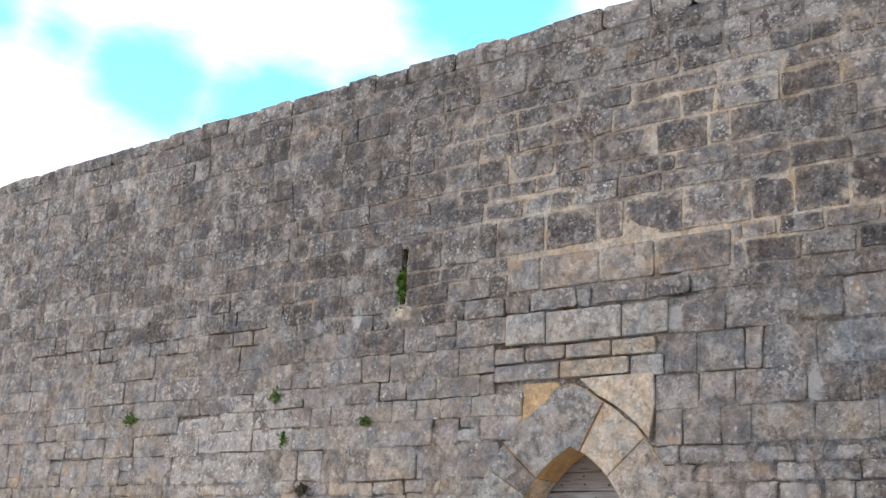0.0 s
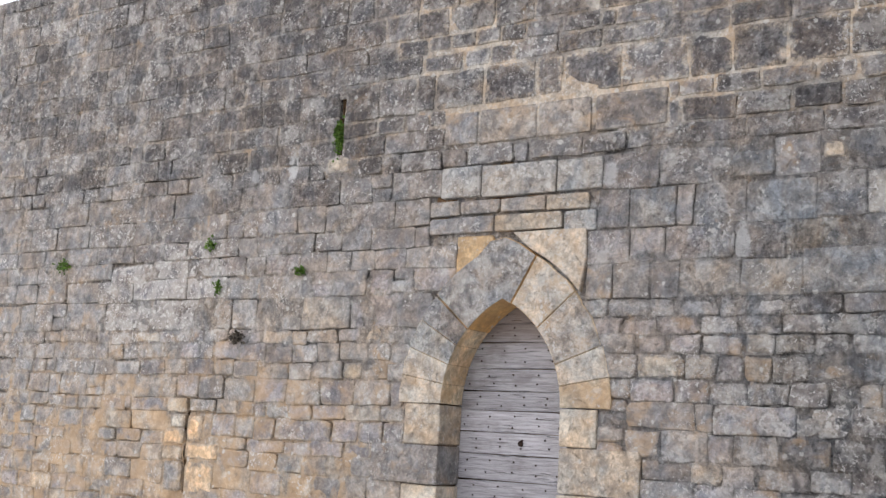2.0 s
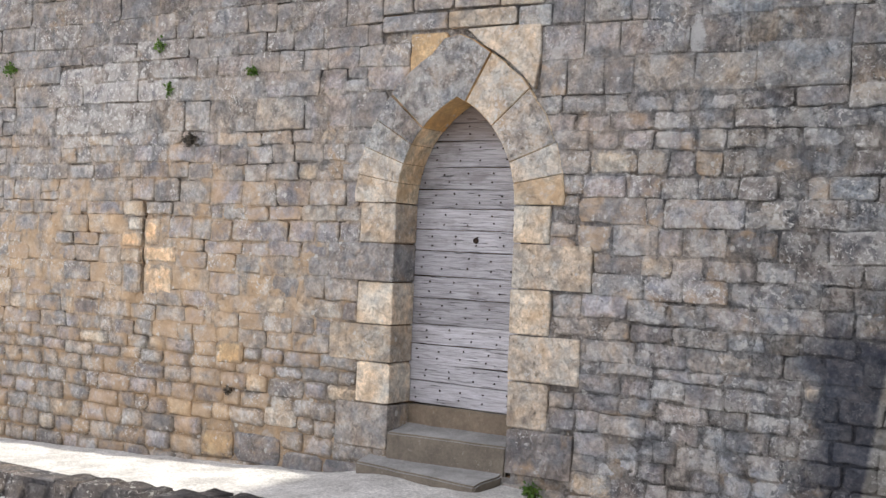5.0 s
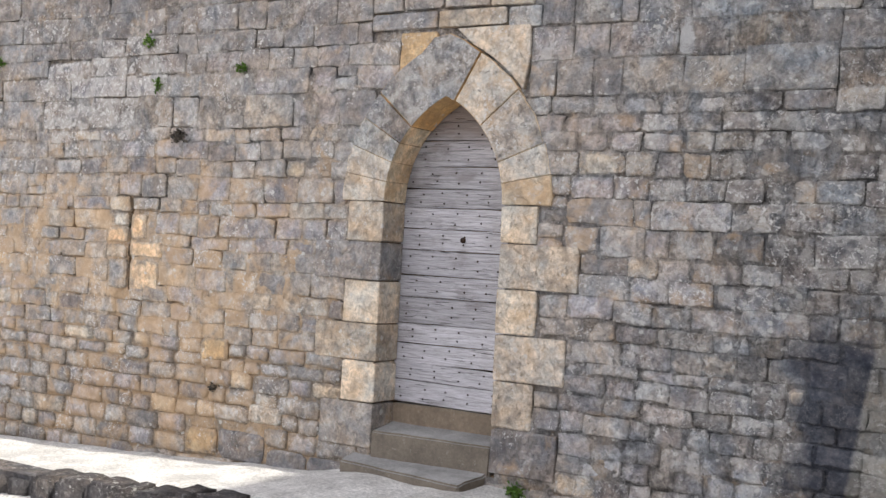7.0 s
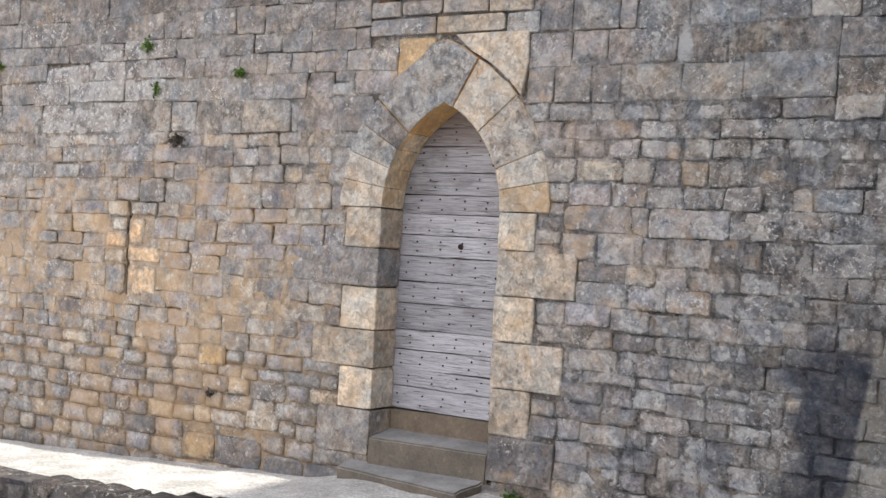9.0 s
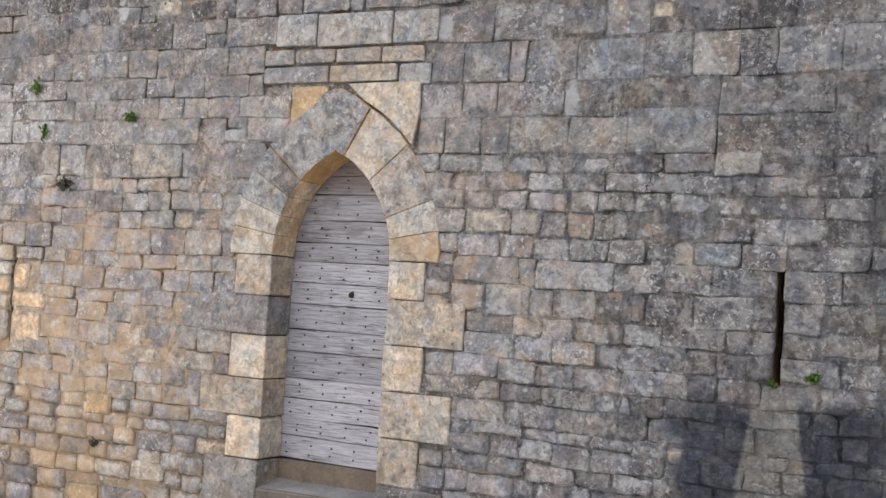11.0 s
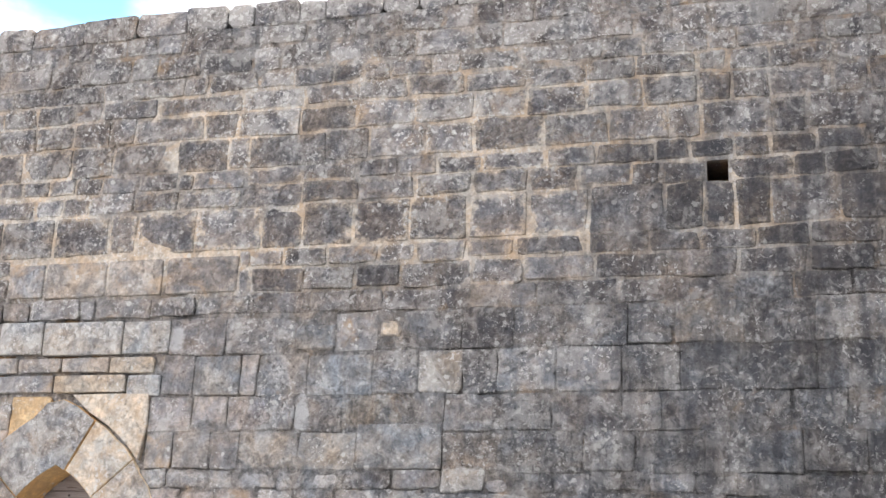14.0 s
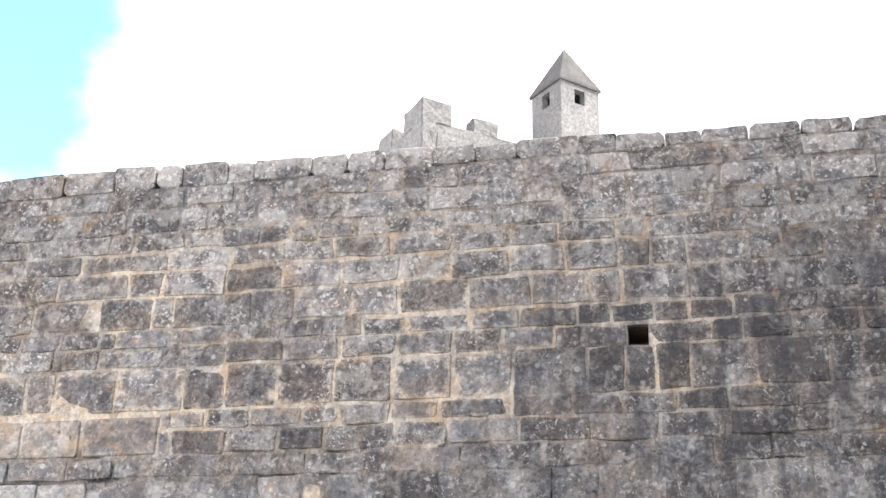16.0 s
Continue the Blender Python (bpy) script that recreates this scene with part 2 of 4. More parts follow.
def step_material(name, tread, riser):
    """Stone walked smooth, with damp brown dirt on its upright faces; the sky's light on its top is put into a paler
    colour.
    """
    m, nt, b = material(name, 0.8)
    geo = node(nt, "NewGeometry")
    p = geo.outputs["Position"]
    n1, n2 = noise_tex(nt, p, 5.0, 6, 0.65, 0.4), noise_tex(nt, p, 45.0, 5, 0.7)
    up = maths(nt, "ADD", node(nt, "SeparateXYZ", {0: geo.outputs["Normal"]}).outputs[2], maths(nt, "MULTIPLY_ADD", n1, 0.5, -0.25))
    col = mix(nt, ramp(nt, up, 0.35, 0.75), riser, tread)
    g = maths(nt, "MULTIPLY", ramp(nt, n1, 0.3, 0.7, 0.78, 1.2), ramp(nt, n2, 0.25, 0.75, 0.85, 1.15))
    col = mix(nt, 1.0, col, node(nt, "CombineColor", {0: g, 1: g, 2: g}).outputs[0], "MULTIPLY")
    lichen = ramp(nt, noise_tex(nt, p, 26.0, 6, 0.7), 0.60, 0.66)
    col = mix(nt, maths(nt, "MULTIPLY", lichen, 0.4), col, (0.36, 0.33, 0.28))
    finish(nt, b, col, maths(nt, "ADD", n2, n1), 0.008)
    return m


def leaf_material(name, a, c):
    m, nt, b = material(name, 0.6)
    r = node(nt, "NewGeometry").outputs["Random Per Island"]
    nt.links.new(mix(nt, r, a, c), b.inputs["Base Color"])
    return m


STONE = stone_material("weathered_limestone")
KEEP = earth_material("pale_limestone", (0.175, 0.173, 0.172), (0.225, 0.221, 0.216), 0.8)
ROOF = earth_material("grey_roof_stone", (0.085, 0.082, 0.080), (0.125, 0.120, 0.116), 1.6)
MORTAR = stone_material("lime_mortar")
WOOD = wood_material()
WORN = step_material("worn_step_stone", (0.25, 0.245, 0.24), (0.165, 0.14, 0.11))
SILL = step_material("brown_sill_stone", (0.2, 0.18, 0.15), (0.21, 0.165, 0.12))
IRON = earth_material("rusty_iron", (0.035, 0.03, 0.028), (0.09, 0.055, 0.04), 20.0)
EARTH = earth_material("pale_gravel", (0.50, 0.485, 0.46), (0.72, 0.70, 0.67), 3.0)
LEAF = leaf_material("green_leaf", (0.045, 0.10, 0.015), (0.12, 0.20, 0.035))
DRY = leaf_material("dry_leaf", (0.05, 0.045, 0.04), (0.13, 0.11, 0.085))

# ---- tools ----
rng = random.Random(7)


def lerp3(a, b, f):
    return tuple(p + (q - p) * f for p, q in zip(a, b))


def step01(v, a, b):
    f = min(1.0, max(0.0, (v - a) / (b - a)))
    return f * f * (3 - 2 * f)


def bump1(v, mid, half):
    return max(0.0, 1 - abs((v - mid) / half))


def wobble(x, z, scale, seed=0.0):
    return noise.noise(Vector((x * scale, seed, z * scale)))


GREY, DARK, WARM, TAN = (0.258, 0.241, 0.231), (0.156, 0.142, 0.138), (0.348, 0.310, 0.272), (0.43, 0.362, 0.280)
CREAM, BLUE, SLAB, YELLOW = (0.545, 0.475, 0.385), (0.242, 0.245, 0.248), (0.335, 0.324, 0.308), (0.47, 0.345, 0.205)
PEACH, MAUVE = (0.57, 0.415, 0.272), (0.305, 0.276, 0.276)
TONES = {"grey": GREY, "dark": DARK, "warm": lerp3(WARM, GREY, 0.35), "tan": lerp3(TAN, GREY, 0.25), "cream": CREAM, "blue": BLUE, "slab": SLAB, "yellow": YELLOW, "peach": PEACH, "umber": lerp3(DARK, GREY, 0.45), "ash": lerp3(CREAM, GREY, 0.35)}


def tone_of(x, z):
    """The colour and wear of a stone of the great wall: warm and clean low down in the west, grey and crusted above and
    in the east, with zones set darker or lighter by position.
    """
    warm = step01(-x, -0.6, 1.6) * step01(-z, -2.9, -1.4)
    warm = max(warm, 0.75 * bump1(x, 0.6, 1.6) * step01(-z, -3.6, -3.0))
    warm = max(warm, 0.45 * step01(-z, -3.7, -2.6) * step01(-x, -2.4, 1.0))
    east = step01(x, 1.6, 3.2)
    high = step01(z, 3.5, 4.3)
    warm *= 0.55 + 0.45 * step01(wobble(x, z, 0.8, 21.0) + 0.5 * wobble(x, z, 2.1, 22.0), -0.35, 0.3)
    c = lerp3(lerp3(GREY, SLAB, 0.3 * step01(-z, -3.4, -2.2)), WARM, warm)
    if rng.random() < 0.42:
        c = lerp3(c, MAUVE, rng.uniform(0.4, 0.9) * step01(-z, -3.8, -2.8))
    c = lerp3(c, BLUE, 0.6 * east * (1 - high))
    # low east, top and far upper east set darker by zone, tuned for brightness
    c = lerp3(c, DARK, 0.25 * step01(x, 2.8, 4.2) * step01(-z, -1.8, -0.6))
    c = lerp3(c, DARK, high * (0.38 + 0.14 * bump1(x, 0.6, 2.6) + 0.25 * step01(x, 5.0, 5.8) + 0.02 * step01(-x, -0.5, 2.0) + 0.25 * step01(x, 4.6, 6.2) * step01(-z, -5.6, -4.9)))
    k = rng.random()
    if k < 0.26 + 0.12 * high:
        c = lerp3(c, DARK, rng.uniform(0.2, 0.75 + 0.3 * high))
    elif k < 0.36:
        c = lerp3(c, SLAB, rng.uniform(0.2, 0.7))
    elif k < 0.36 + 0.22 * warm:
        c = lerp3(c, TAN, rng.uniform(0.3, 1.0))
    if east > 0.3 and rng.random() < 0.14:
        c = lerp3(c, (0.31, 0.26, 0.20), rng.uniform(0.2, 0.7) * (1 - high))
    # upper west set darker with height, tuned for brightness
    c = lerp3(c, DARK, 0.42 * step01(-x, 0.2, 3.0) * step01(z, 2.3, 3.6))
    c = lerp3(c, GREY, 0.7 * step01(-x, 3.2, 4.4) * step01(z, 1.0, 1.5))
    # low stones just east of the door set lighter
    c = tuple(q * (1 + 0.2 * bump1(x, 2.4, 1.5) * step01(-z, -2.8, -2.4)) for q in c)
    v = rng.uniform(0.9, 1.1)
    # grime: crust and pits, raised further in the high and eastern zones
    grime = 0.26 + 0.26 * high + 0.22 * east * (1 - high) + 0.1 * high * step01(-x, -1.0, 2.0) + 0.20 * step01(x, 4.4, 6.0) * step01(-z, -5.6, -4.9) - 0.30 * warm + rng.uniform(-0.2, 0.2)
    rust = 0.62 * warm + 0.12 * high * step01(x, -1, 1) * step01(-x, -6, -5) + 0.5 * bump1(x, 2.4, 1.5) * bump1(z, 1.8, 1.2) + rng.uniform(-0.2, 0.2)
    pale = 0.35 + 0.35 * east * (1 - high) + 1.1 * bump1(x, -3.4, 1.5) * bump1(z, 2.9, 0.8) + 0.25 * high + 0.3 * step01(z, 5.0, 5.8) * step01(x, -1.0, 1.0) + 0.3 * bump1(x, 2.3, 1.3) * bump1(z, 2.2, 0.7) + rng.uniform(-0.25, 0.25)
    return tuple(q * v for q in c), (max(0, grime), max(0, rust), max(0, pale))


class Heap:
    """Stones gathered into one mesh, each with its own colour."""

    def __init__(self):
        self.v, self.f, self.tint, self.wear, self.joint, self.flat = [], [], [], [], [], []

    def add(self, verts, faces, tint, wear, flat=False, joint=None):
        """With joint, the mortar's colour, the rims of the stone carry it: 1 at the rim, 0 at the middle."""
        n = len(self.v)
        self.joint += [(*(joint or tint), 1.0 if joint else 0.0)] * len(verts)
        if joint:
            self.joint[-1] = (*joint, 0.0)
        self.flat += [flat] * len(faces)
        self.v += verts
        self.f += [tuple(n + i for i in f) for f in faces]
        self.tint += [(*tint, 1.0)] * len(verts)
        self.wear += [(*wear, 1.0)] * len(verts)

    def mesh(self, name, mat, smooth=True):
        me = bpy.data.meshes.new(name)
        me.from_pydata(self.v, [], self.f)
        for key, values in (("tint", self.tint), ("wear", self.wear), ("joint", self.joint)):
            a = me.color_attributes.new(key, "FLOAT_COLOR", "POINT")
            a.data.foreach_set("color", np.array(values, dtype=np.float32).ravel())
        me.materials.append(mat)
        self.flat += [False] * (len(self.f) - len(self.flat))
        me.polygons.foreach_set("use_smooth", [smooth and not q for q in self.flat])
        me.update()
        return me


def outline(x0, z0, x1, z1, cut, jit):
    """An uneven block: skewed corners, each cut or chipped, and edges that wander."""
    w, h = x1 - x0, z1 - z0
    j = lambda q=1.0: rng.uniform(-jit, jit) * q  # noqa: E731
    corner = [(x0 + j(0.9), z0 + j(0.8)), (x1 + j(0.9), z0 + j(0.8)), (x1 + j(0.9), z1 + j(0.8)), (x0 + j(0.9), z1 + j(0.8))]
    pts = []
    for k in range(4):
        a, b = Vector(corner[k]), Vector(corner[(k + 1) % 4])
        side = (b - a).length
        out = Vector((b.y - a.y, a.x - b.x)) / side
        c0, c1 = (min(cut * rng.choice((0.4, 0.8, 1.2, 2.0)), 0.3 * min(w, h)) for _ in range(2))
        n = max(1, min(3, round(side / 0.12)))
        for i in range(n + 2):
            f = (c0 + (side - c0 - c1) * i / (n + 1)) / side
            pts.append(tuple(a + (b - a) * f + out * (j(0.45) if 0 < i <= n else 0.0)))
    return pts


def block(pts, front, back, bevel, swell, tilt=0.0):
    """A stone from its outline: sides, a worn edge, and a front that swells a little."""
    n = len(pts)
    cx, cz = sum(p[0] for p in pts) / n, sum(p[1] for p in pts) / n
    tx, tz = rng.uniform(-tilt, tilt), rng.uniform(-tilt, tilt)
    v = [(x, back, z) for x, z in pts]
    edge = bevel * rng.uniform(0.8, 1.5)
    for x, z in pts:
        v.append((x, front + bevel * 0.9 + tx * (x - cx) + tz * (z - cz), z))
    for x, z in pts:
        d = max(math.hypot(x - cx, z - cz), 1e-6)
        q = min(edge / d, 0.5)
        x, z = x + (cx - x) * q, z + (cz - z) * q
        v.append((x, front + tx * (x - cx) + tz * (z - cz), z))
    v.append((cx, front - swell, cz))
    f = []
    for i in range(n):
        k = (i + 1) % n
        f += [(i, k, n + k, n + i), (n + i, n + k, 2 * n + k, 2 * n + i), (2 * n + i, 2 * n + k, 3 * n)]
    return v, f


def part(name, me, parent, label=""):
    ob = new(name, me)
    ob.parent = parent
    return tagged(ob, label) if label else ob


def lone(name, v, f, tint, wear, mat, parent, smooth=True, label="", inside=None, joint=None):
    h = Heap()
    h.add(v, f, tint, wear, False, joint)
    if inside:
        n = (len(v) - 1) // 3
        h.tint[:2 * n], h.wear[:2 * n] = [(*inside[0], 1.0)] * 2 * n, [(*inside[1], 1.0)] * 2 * n
    return part(name, h.mesh(name, mat, smooth), parent, label)


def mesh_of(bm, name, mat, smooth=False):
    me = bpy.data.meshes.new(name)
    bm.to_mesh(me)
    bm.free()
    me.materials.append(mat)
    me.polygons.foreach_set("use_smooth", [smooth] * len(me.polygons))
    return me


def box_bm(a, b, bevel=0.0, cuts=0, rough=0.0, seed=0.0):
    bm = bmesh.new()
    m = Matrix.Translation([(p + q) / 2 for p, q in zip(a, b)]) @ Matrix.Diagonal([*[q - p for p, q in zip(a, b)], 1])
    bmesh.ops.create_cube(bm, size=1, matrix=m)
    if bevel:
        bmesh.ops.bevel(bm, geom=bm.edges[:], offset=bevel, segments=2, affect="EDGES")
    if cuts:
        bmesh.ops.subdivide_edges(bm, edges=[e for e in bm.edges if e.calc_length() > 0.1], cuts=cuts, use_grid_fill=True)
    if rough:
        for v in bm.verts:
            v.co += rough * noise.noise_vector(v.co * 6 + Vector((seed, 0, 0)))
    return bm


def tinted(me, tint, wear=(0.22, 0.0, 0.2)):
    for key, value in (("tint", (*tint, 1.0)), ("wear", (*wear, 1.0)), ("joint", (*tint, 0.0))):
        a = me.color_attributes.new(key, "FLOAT_COLOR", "POINT")
        a.data.foreach_set("color", np.tile(np.array(value, dtype=np.float32), len(me.vertices)))
    return me


# ---- the great wall ----
WEST, EAST, BASE, CREST, THICK = -15.0, 11.0, -1.1, 6.28, 1.3
DOOR = (0.0, 1.08, 0.31, 1.95, 2.79)  # west jamb, east jamb, sill, springing, tip
REVEAL = 0.30
# x0, z0, x1, z1, depth: the doorway, three slits, the putlog hole
HOLES = [(-0.06, -0.12, 1.14, 2.90, 0.62), (3.976, 1.27, 4.033, 2.03, 0.8), (-2.907, 1.05, -2.866, 1.91, 0.30), (-1.285, 4.12, -1.225, 4.64, 0.35), (5.356, 4.733, 5.50, 4.89, 0.42)]


def lines(lo, hi, gap, k):
    cuts = sorted({h[k] for h in HOLES} | {h[k + 2] for h in HOLES})
    n = int((hi - lo) / gap)
    return sorted(set(cuts) | {v for v in (lo + (hi - lo) * i / n for i in range(n + 1)) if all(abs(v - c) > gap * 0.35 for c in cuts)})


def in_hole(x, z):
    return any(a < x < c and b < z < d for a, b, c, d, _ in HOLES)


def wall_core():
    """The wall's body behind the facing, with its openings sunk into it."""
    xs, zs = sorted({WEST, EAST} | {h[0] for h in HOLES} | {h[2] for h in HOLES}), sorted({BASE, CREST} | {h[1] for h in HOLES} | {h[3] for h in HOLES})
    bm = bmesh.new()
    quad = lambda *p: bm.faces.new([bm.verts.new(q) for q in p])  # noqa: E731
    y = 0.06
    deep = lambda i, k: next((h[4] for h in HOLES if h[0] <= xs[i] < h[2] and h[1] <= zs[k] < h[3]), y) if 0 <= i < len(xs) - 1 and 0 <= k < len(zs) - 1 else y  # noqa: E731
    for i in range(len(xs) - 1):
        for k in range(len(zs) - 1):
            x0, x1, z0, z1, d = xs[i], xs[i + 1], zs[k], zs[k + 1], deep(i, k)
            quad((x0, d, z0), (x1, d, z0), (x1, d, z1), (x0, d, z1))
            for n, p, q in ((deep(i - 1, k), (x0, z0), (x0, z1)), (deep(i + 1, k), (x1, z1), (x1, z0)), (deep(i, k - 1), (x1, z0), (x0, z0)), (deep(i, k + 1), (x0, z1), (x1, z1))):
                if n < d - 1e-6:
                    quad((p[0], n, p[1]), (p[0], d, p[1]), (q[0], d, q[1]), (q[0], n, q[1]))
    quad((WEST, y, CREST), (EAST, y, CREST), (EAST, THICK, CREST), (WEST, THICK, CREST))
    quad((EAST, THICK, BASE), (WEST, THICK, BASE), (WEST, THICK, CREST), (EAST, THICK, CREST))
    for x in (WEST, EAST):
        quad((x, y, BASE), (x, THICK, BASE), (x, THICK, CREST), (x, y, CREST))
    return tagged(new("wall_north", tinted(mesh_of(bm, "wall_north", MORTAR), (0.14, 0.088, 0.05), (0.1, 0.5, 0.0))), "high medieval castle wall of weathered grey limestone courses", "wall", kind="structure")


WALL = wall_core()


def mortar_tone(x, z):
    """Old grey-brown mortar, repointed with pale lime in the upper courses, ochre low in the west."""
    fresh = step01(z, 3.9, 4.4) * step01(-z, -6.1, -5.4) * step01(x, -2.0, 0.8)
    fresh *= step01(wobble(x, z, 0.9, 11.0) + 0.5 * wobble(x, z, 3.0, 12.0), -0.65, 0.05) * step01(-x, -6.6, -5.2)
    warm = step01(-x, -1.0, 1.5) * step01(-z, -2.8, -1.6)
    c = lerp3((0.225, 0.208, 0.194), (0.335, 0.282, 0.225), 0.85 * warm)
    c = lerp3(c, (0.255, 0.235, 0.216), step01(-x, -0.5, 0.5) * bump1(z, 2.9, 1.2))
    c = lerp3(c, (0.31, 0.288, 0.265), step01(-x, 0.6, 3.0) * step01(z, 3.6, 4.3) * step01(wobble(x, z, 1.1, 41.0), -0.2, 0.3))
    c = lerp3(c, (0.225, 0.190, 0.155), step01(-z, -0.9, -0.4) * step01(-x, -0.2, 0.3))
    east = step01(x, 1.5, 2.6) * step01(-z, -4.0, -3.6)
    c = lerp3(c, (0.232, 0.224, 0.216), east)
    c = lerp3(c, (0.445, 0.385, 0.315), fresh)
    return c, (0.45 - 0.38 * fresh - 0.2 * warm + 0.15 * east, 0.25 + 0.4 * warm + 0.1 * fresh, 0.4 + 0.2 * fresh)


def mortar_sheet():
    xs, zs = lines(-11.0, 9.5, 0.04, 0), lines(BASE, CREST, 0.04, 1)
    h, keep = Heap(), {}
    for k, z in enumerate(zs):
        for i, x in enumerate(xs):
            d = 0.005 + 0.006 * wobble(x, z, 1.3) + 0.007 * wobble(x, z, 7.0, 3.0)
            foot = step01(-z, -0.85, -0.35) * step01(-x, -0.2, 0.3)  # rounded stones with raked joints at the wall foot
            bare = step01(wobble(x, z, 2.3, 31.0) + 0.5 * wobble(x, z, 6.0, 32.0), 0.04, 0.26)  # joints that have lost their mortar
            d += 0.017 * foot + 0.034 * bare * (1 - 0.35 * step01(x, 1.2, 1.8)) * (1 - foot) * (1 - 0.7 * step01(z, 4.0, 4.5))
            d += 0.026 * min(1.0, 1.6 * bump1(x, 0.4, 1.5) * bump1(z, 3.6, 0.75))
            d += 0.003 * step01(x, 1.3, 1.8) * step01(-z, -2.8, -2.4)
            d = max(d, 0.003 + 0.0025 * step01(z, 3.8, 4.3))
            keep[i, k] = len(h.v)
            h.add([(x, d, z)], [], *mortar_tone(x, z))
    for k in range(len(zs) - 1):
        for i in range(len(xs) - 1):
            if not in_hole((xs[i] + xs[i + 1]) / 2, (zs[k] + zs[k + 1]) / 2):
                h.f.append((keep[i, k], keep[i + 1, k], keep[i + 1, k + 1], keep[i, k + 1]))
    return tagged(part("mortar", h.mesh("mortar", MORTAR), WALL, "uneven lime mortar between the stones"), kind="stuff")


mortar_sheet()

# ---- the doorway ----
SPRING, TIP, SPAN = DOOR[3], DOOR[4], DOOR[1] - DOOR[0]
RISE = TIP - SPRING
RAD = (SPAN * SPAN / 4 + RISE * RISE) / SPAN
TOPANG = math.degrees(math.atan2(RISE, RAD - SPAN / 2))
RING = 0.43


def arc(side, ang, r):
    a = radians(ang)
    cx = DOOR[0] + RAD if side < 0 else DOOR[1] - RAD
    return (cx + side * r * math.cos(a), SPRING + r * math.sin(a))


def voussoir(side, a0, a1, tone, wear, proud=-0.016):
    n = 4
    inner = [arc(side, a0 + (a1 - a0) * i / n, RAD) for i in range(n + 1)]
    outer = [arc(side, a0 + (a1 - a0) * i / n, RAD + RING + rng.uniform(-0.012, 0.012)) for i in range(n + 1)]
    pts = inner + outer[::-1]
    if side < 0:
        pts = pts[::-1]
    g = 0.004
    cx, cz = sum(p[0] for p in pts) / len(pts), sum(p[1] for p in pts) / len(pts)
    pts = [(x + (cx - x) * g / 0.2, z + (cz - z) * g / 0.2) for x, z in pts]
    v, f = block(pts[::-1], proud, REVEAL, 0.005, 0.004)
    # inside tint is lighter: light bounced up from the ground is put in it
    lone("voussoir", v, f, tone, wear, STONE, WALL, False, "dressed limestone arch stone", ((0.66, 0.545, 0.385), (0.0, 0.5, 0.1)))


def keystone():
    left = [arc(-1, 40.8 + (TOPANG - 40.8) * i / 5, RAD) for i in range(6)]
    right = [arc(1, TOPANG + (60.5 - TOPANG) * i / 2, RAD) for i in range(1, 3)]
    out = [arc(1, 60.5, RAD + RING), (0.66, 3.235), (0.54, 3.285), (0.40, 3.262)]
    out += [arc(-1, 62 - i * 5.2, RAD + RING) for i in range(5)]
    v, f = block(left + right + out, -0.020, REVEAL, 0.004, 0.006)
    # underside orange: ochre stone, its tint brightened for sunlight bounced off the ground
    lone("keystone", v, f, lerp3(GREY, SLAB, 0.4), (0.42, 0.15, 0.8), STONE, WALL, False, "large grey lichened apex stone of the arch", ((0.72, 0.44, 0.16), (0.0, 1.0, 0.0)))


keystone()
for a0, a1, tone, w in ((0.2, 10, lerp3(SLAB, CREAM, 0.7), (0.2, 0.4, 0.4)), (10, 20, lerp3(SLAB, CREAM, 0.5), (0.25, 0.35, 0.4)), (20, 30.5, lerp3(SLAB, CREAM, 0.2), (0.4, 0.2, 0.5)), (30.5, 40.5, GREY, (0.45, 0.15, 0.6))):
    voussoir(-1, a0, a1, tone, w)
for a0, a1, tone, w in ((0.2, 10.2, lerp3(TAN, YELLOW, 0.2), (0.15, 0.5, 0.4)), (10.2, 20.5, lerp3(SLAB, CREAM, 0.6), (0.25, 0.4, 0.5)), (20.5, 41, lerp3(GREY, CREAM, 0.4), (0.3, 0.35, 0.6)), (41, 60.2, lerp3(SLAB, CREAM, 0.65), (0.22, 0.5, 0.5))):
    voussoir(1, a0, a1, tone, w)

BLOCKS = []  # rectangles that the courses leave free


def dressed(name, rows, front=-0.004, back=0.16, bevel=0.009, label="", jit=0.003, cut=0.012):
    """Single blocks that stand out from the courses, as x0, z0, x1, z1, colour."""
    for x0, z0, x1, z1, tone in rows:
        BLOCKS.append((x0, z0, x1, z1))
        pts = outline(x0 + 0.005, z0 + 0.005, x1 - 0.005, z1 - 0.005, cut, jit)
        v, f = block(pts, front + rng.uniform(-0.005, 0.004), back, bevel, 0.004, 0.01)
        k = rng.uniform(0.92, 1.08)
        worn = {"cream": (0.14, 0.30, 0.25), "tan": (0.2, 0.25, 0.35), "yellow": (0.12, 0.5, 0.25), "peach": (0.0, 0.3, 0.1), "slab": (0.34, 0.15, 0.75), "blue": (0.38, 0.05, 0.35), "dark": (0.6, 0.2, 0.3)}.get(tone, (0.3, 0.25, 0.3))
        lone(name, v, f, tuple(c * k for c in TONES[tone]), worn, STONE, WALL, False, label, joint=mortar_tone((x0 + x1) / 2, z0)[0] if name in ("facing_block", "ochre_stone") else None)


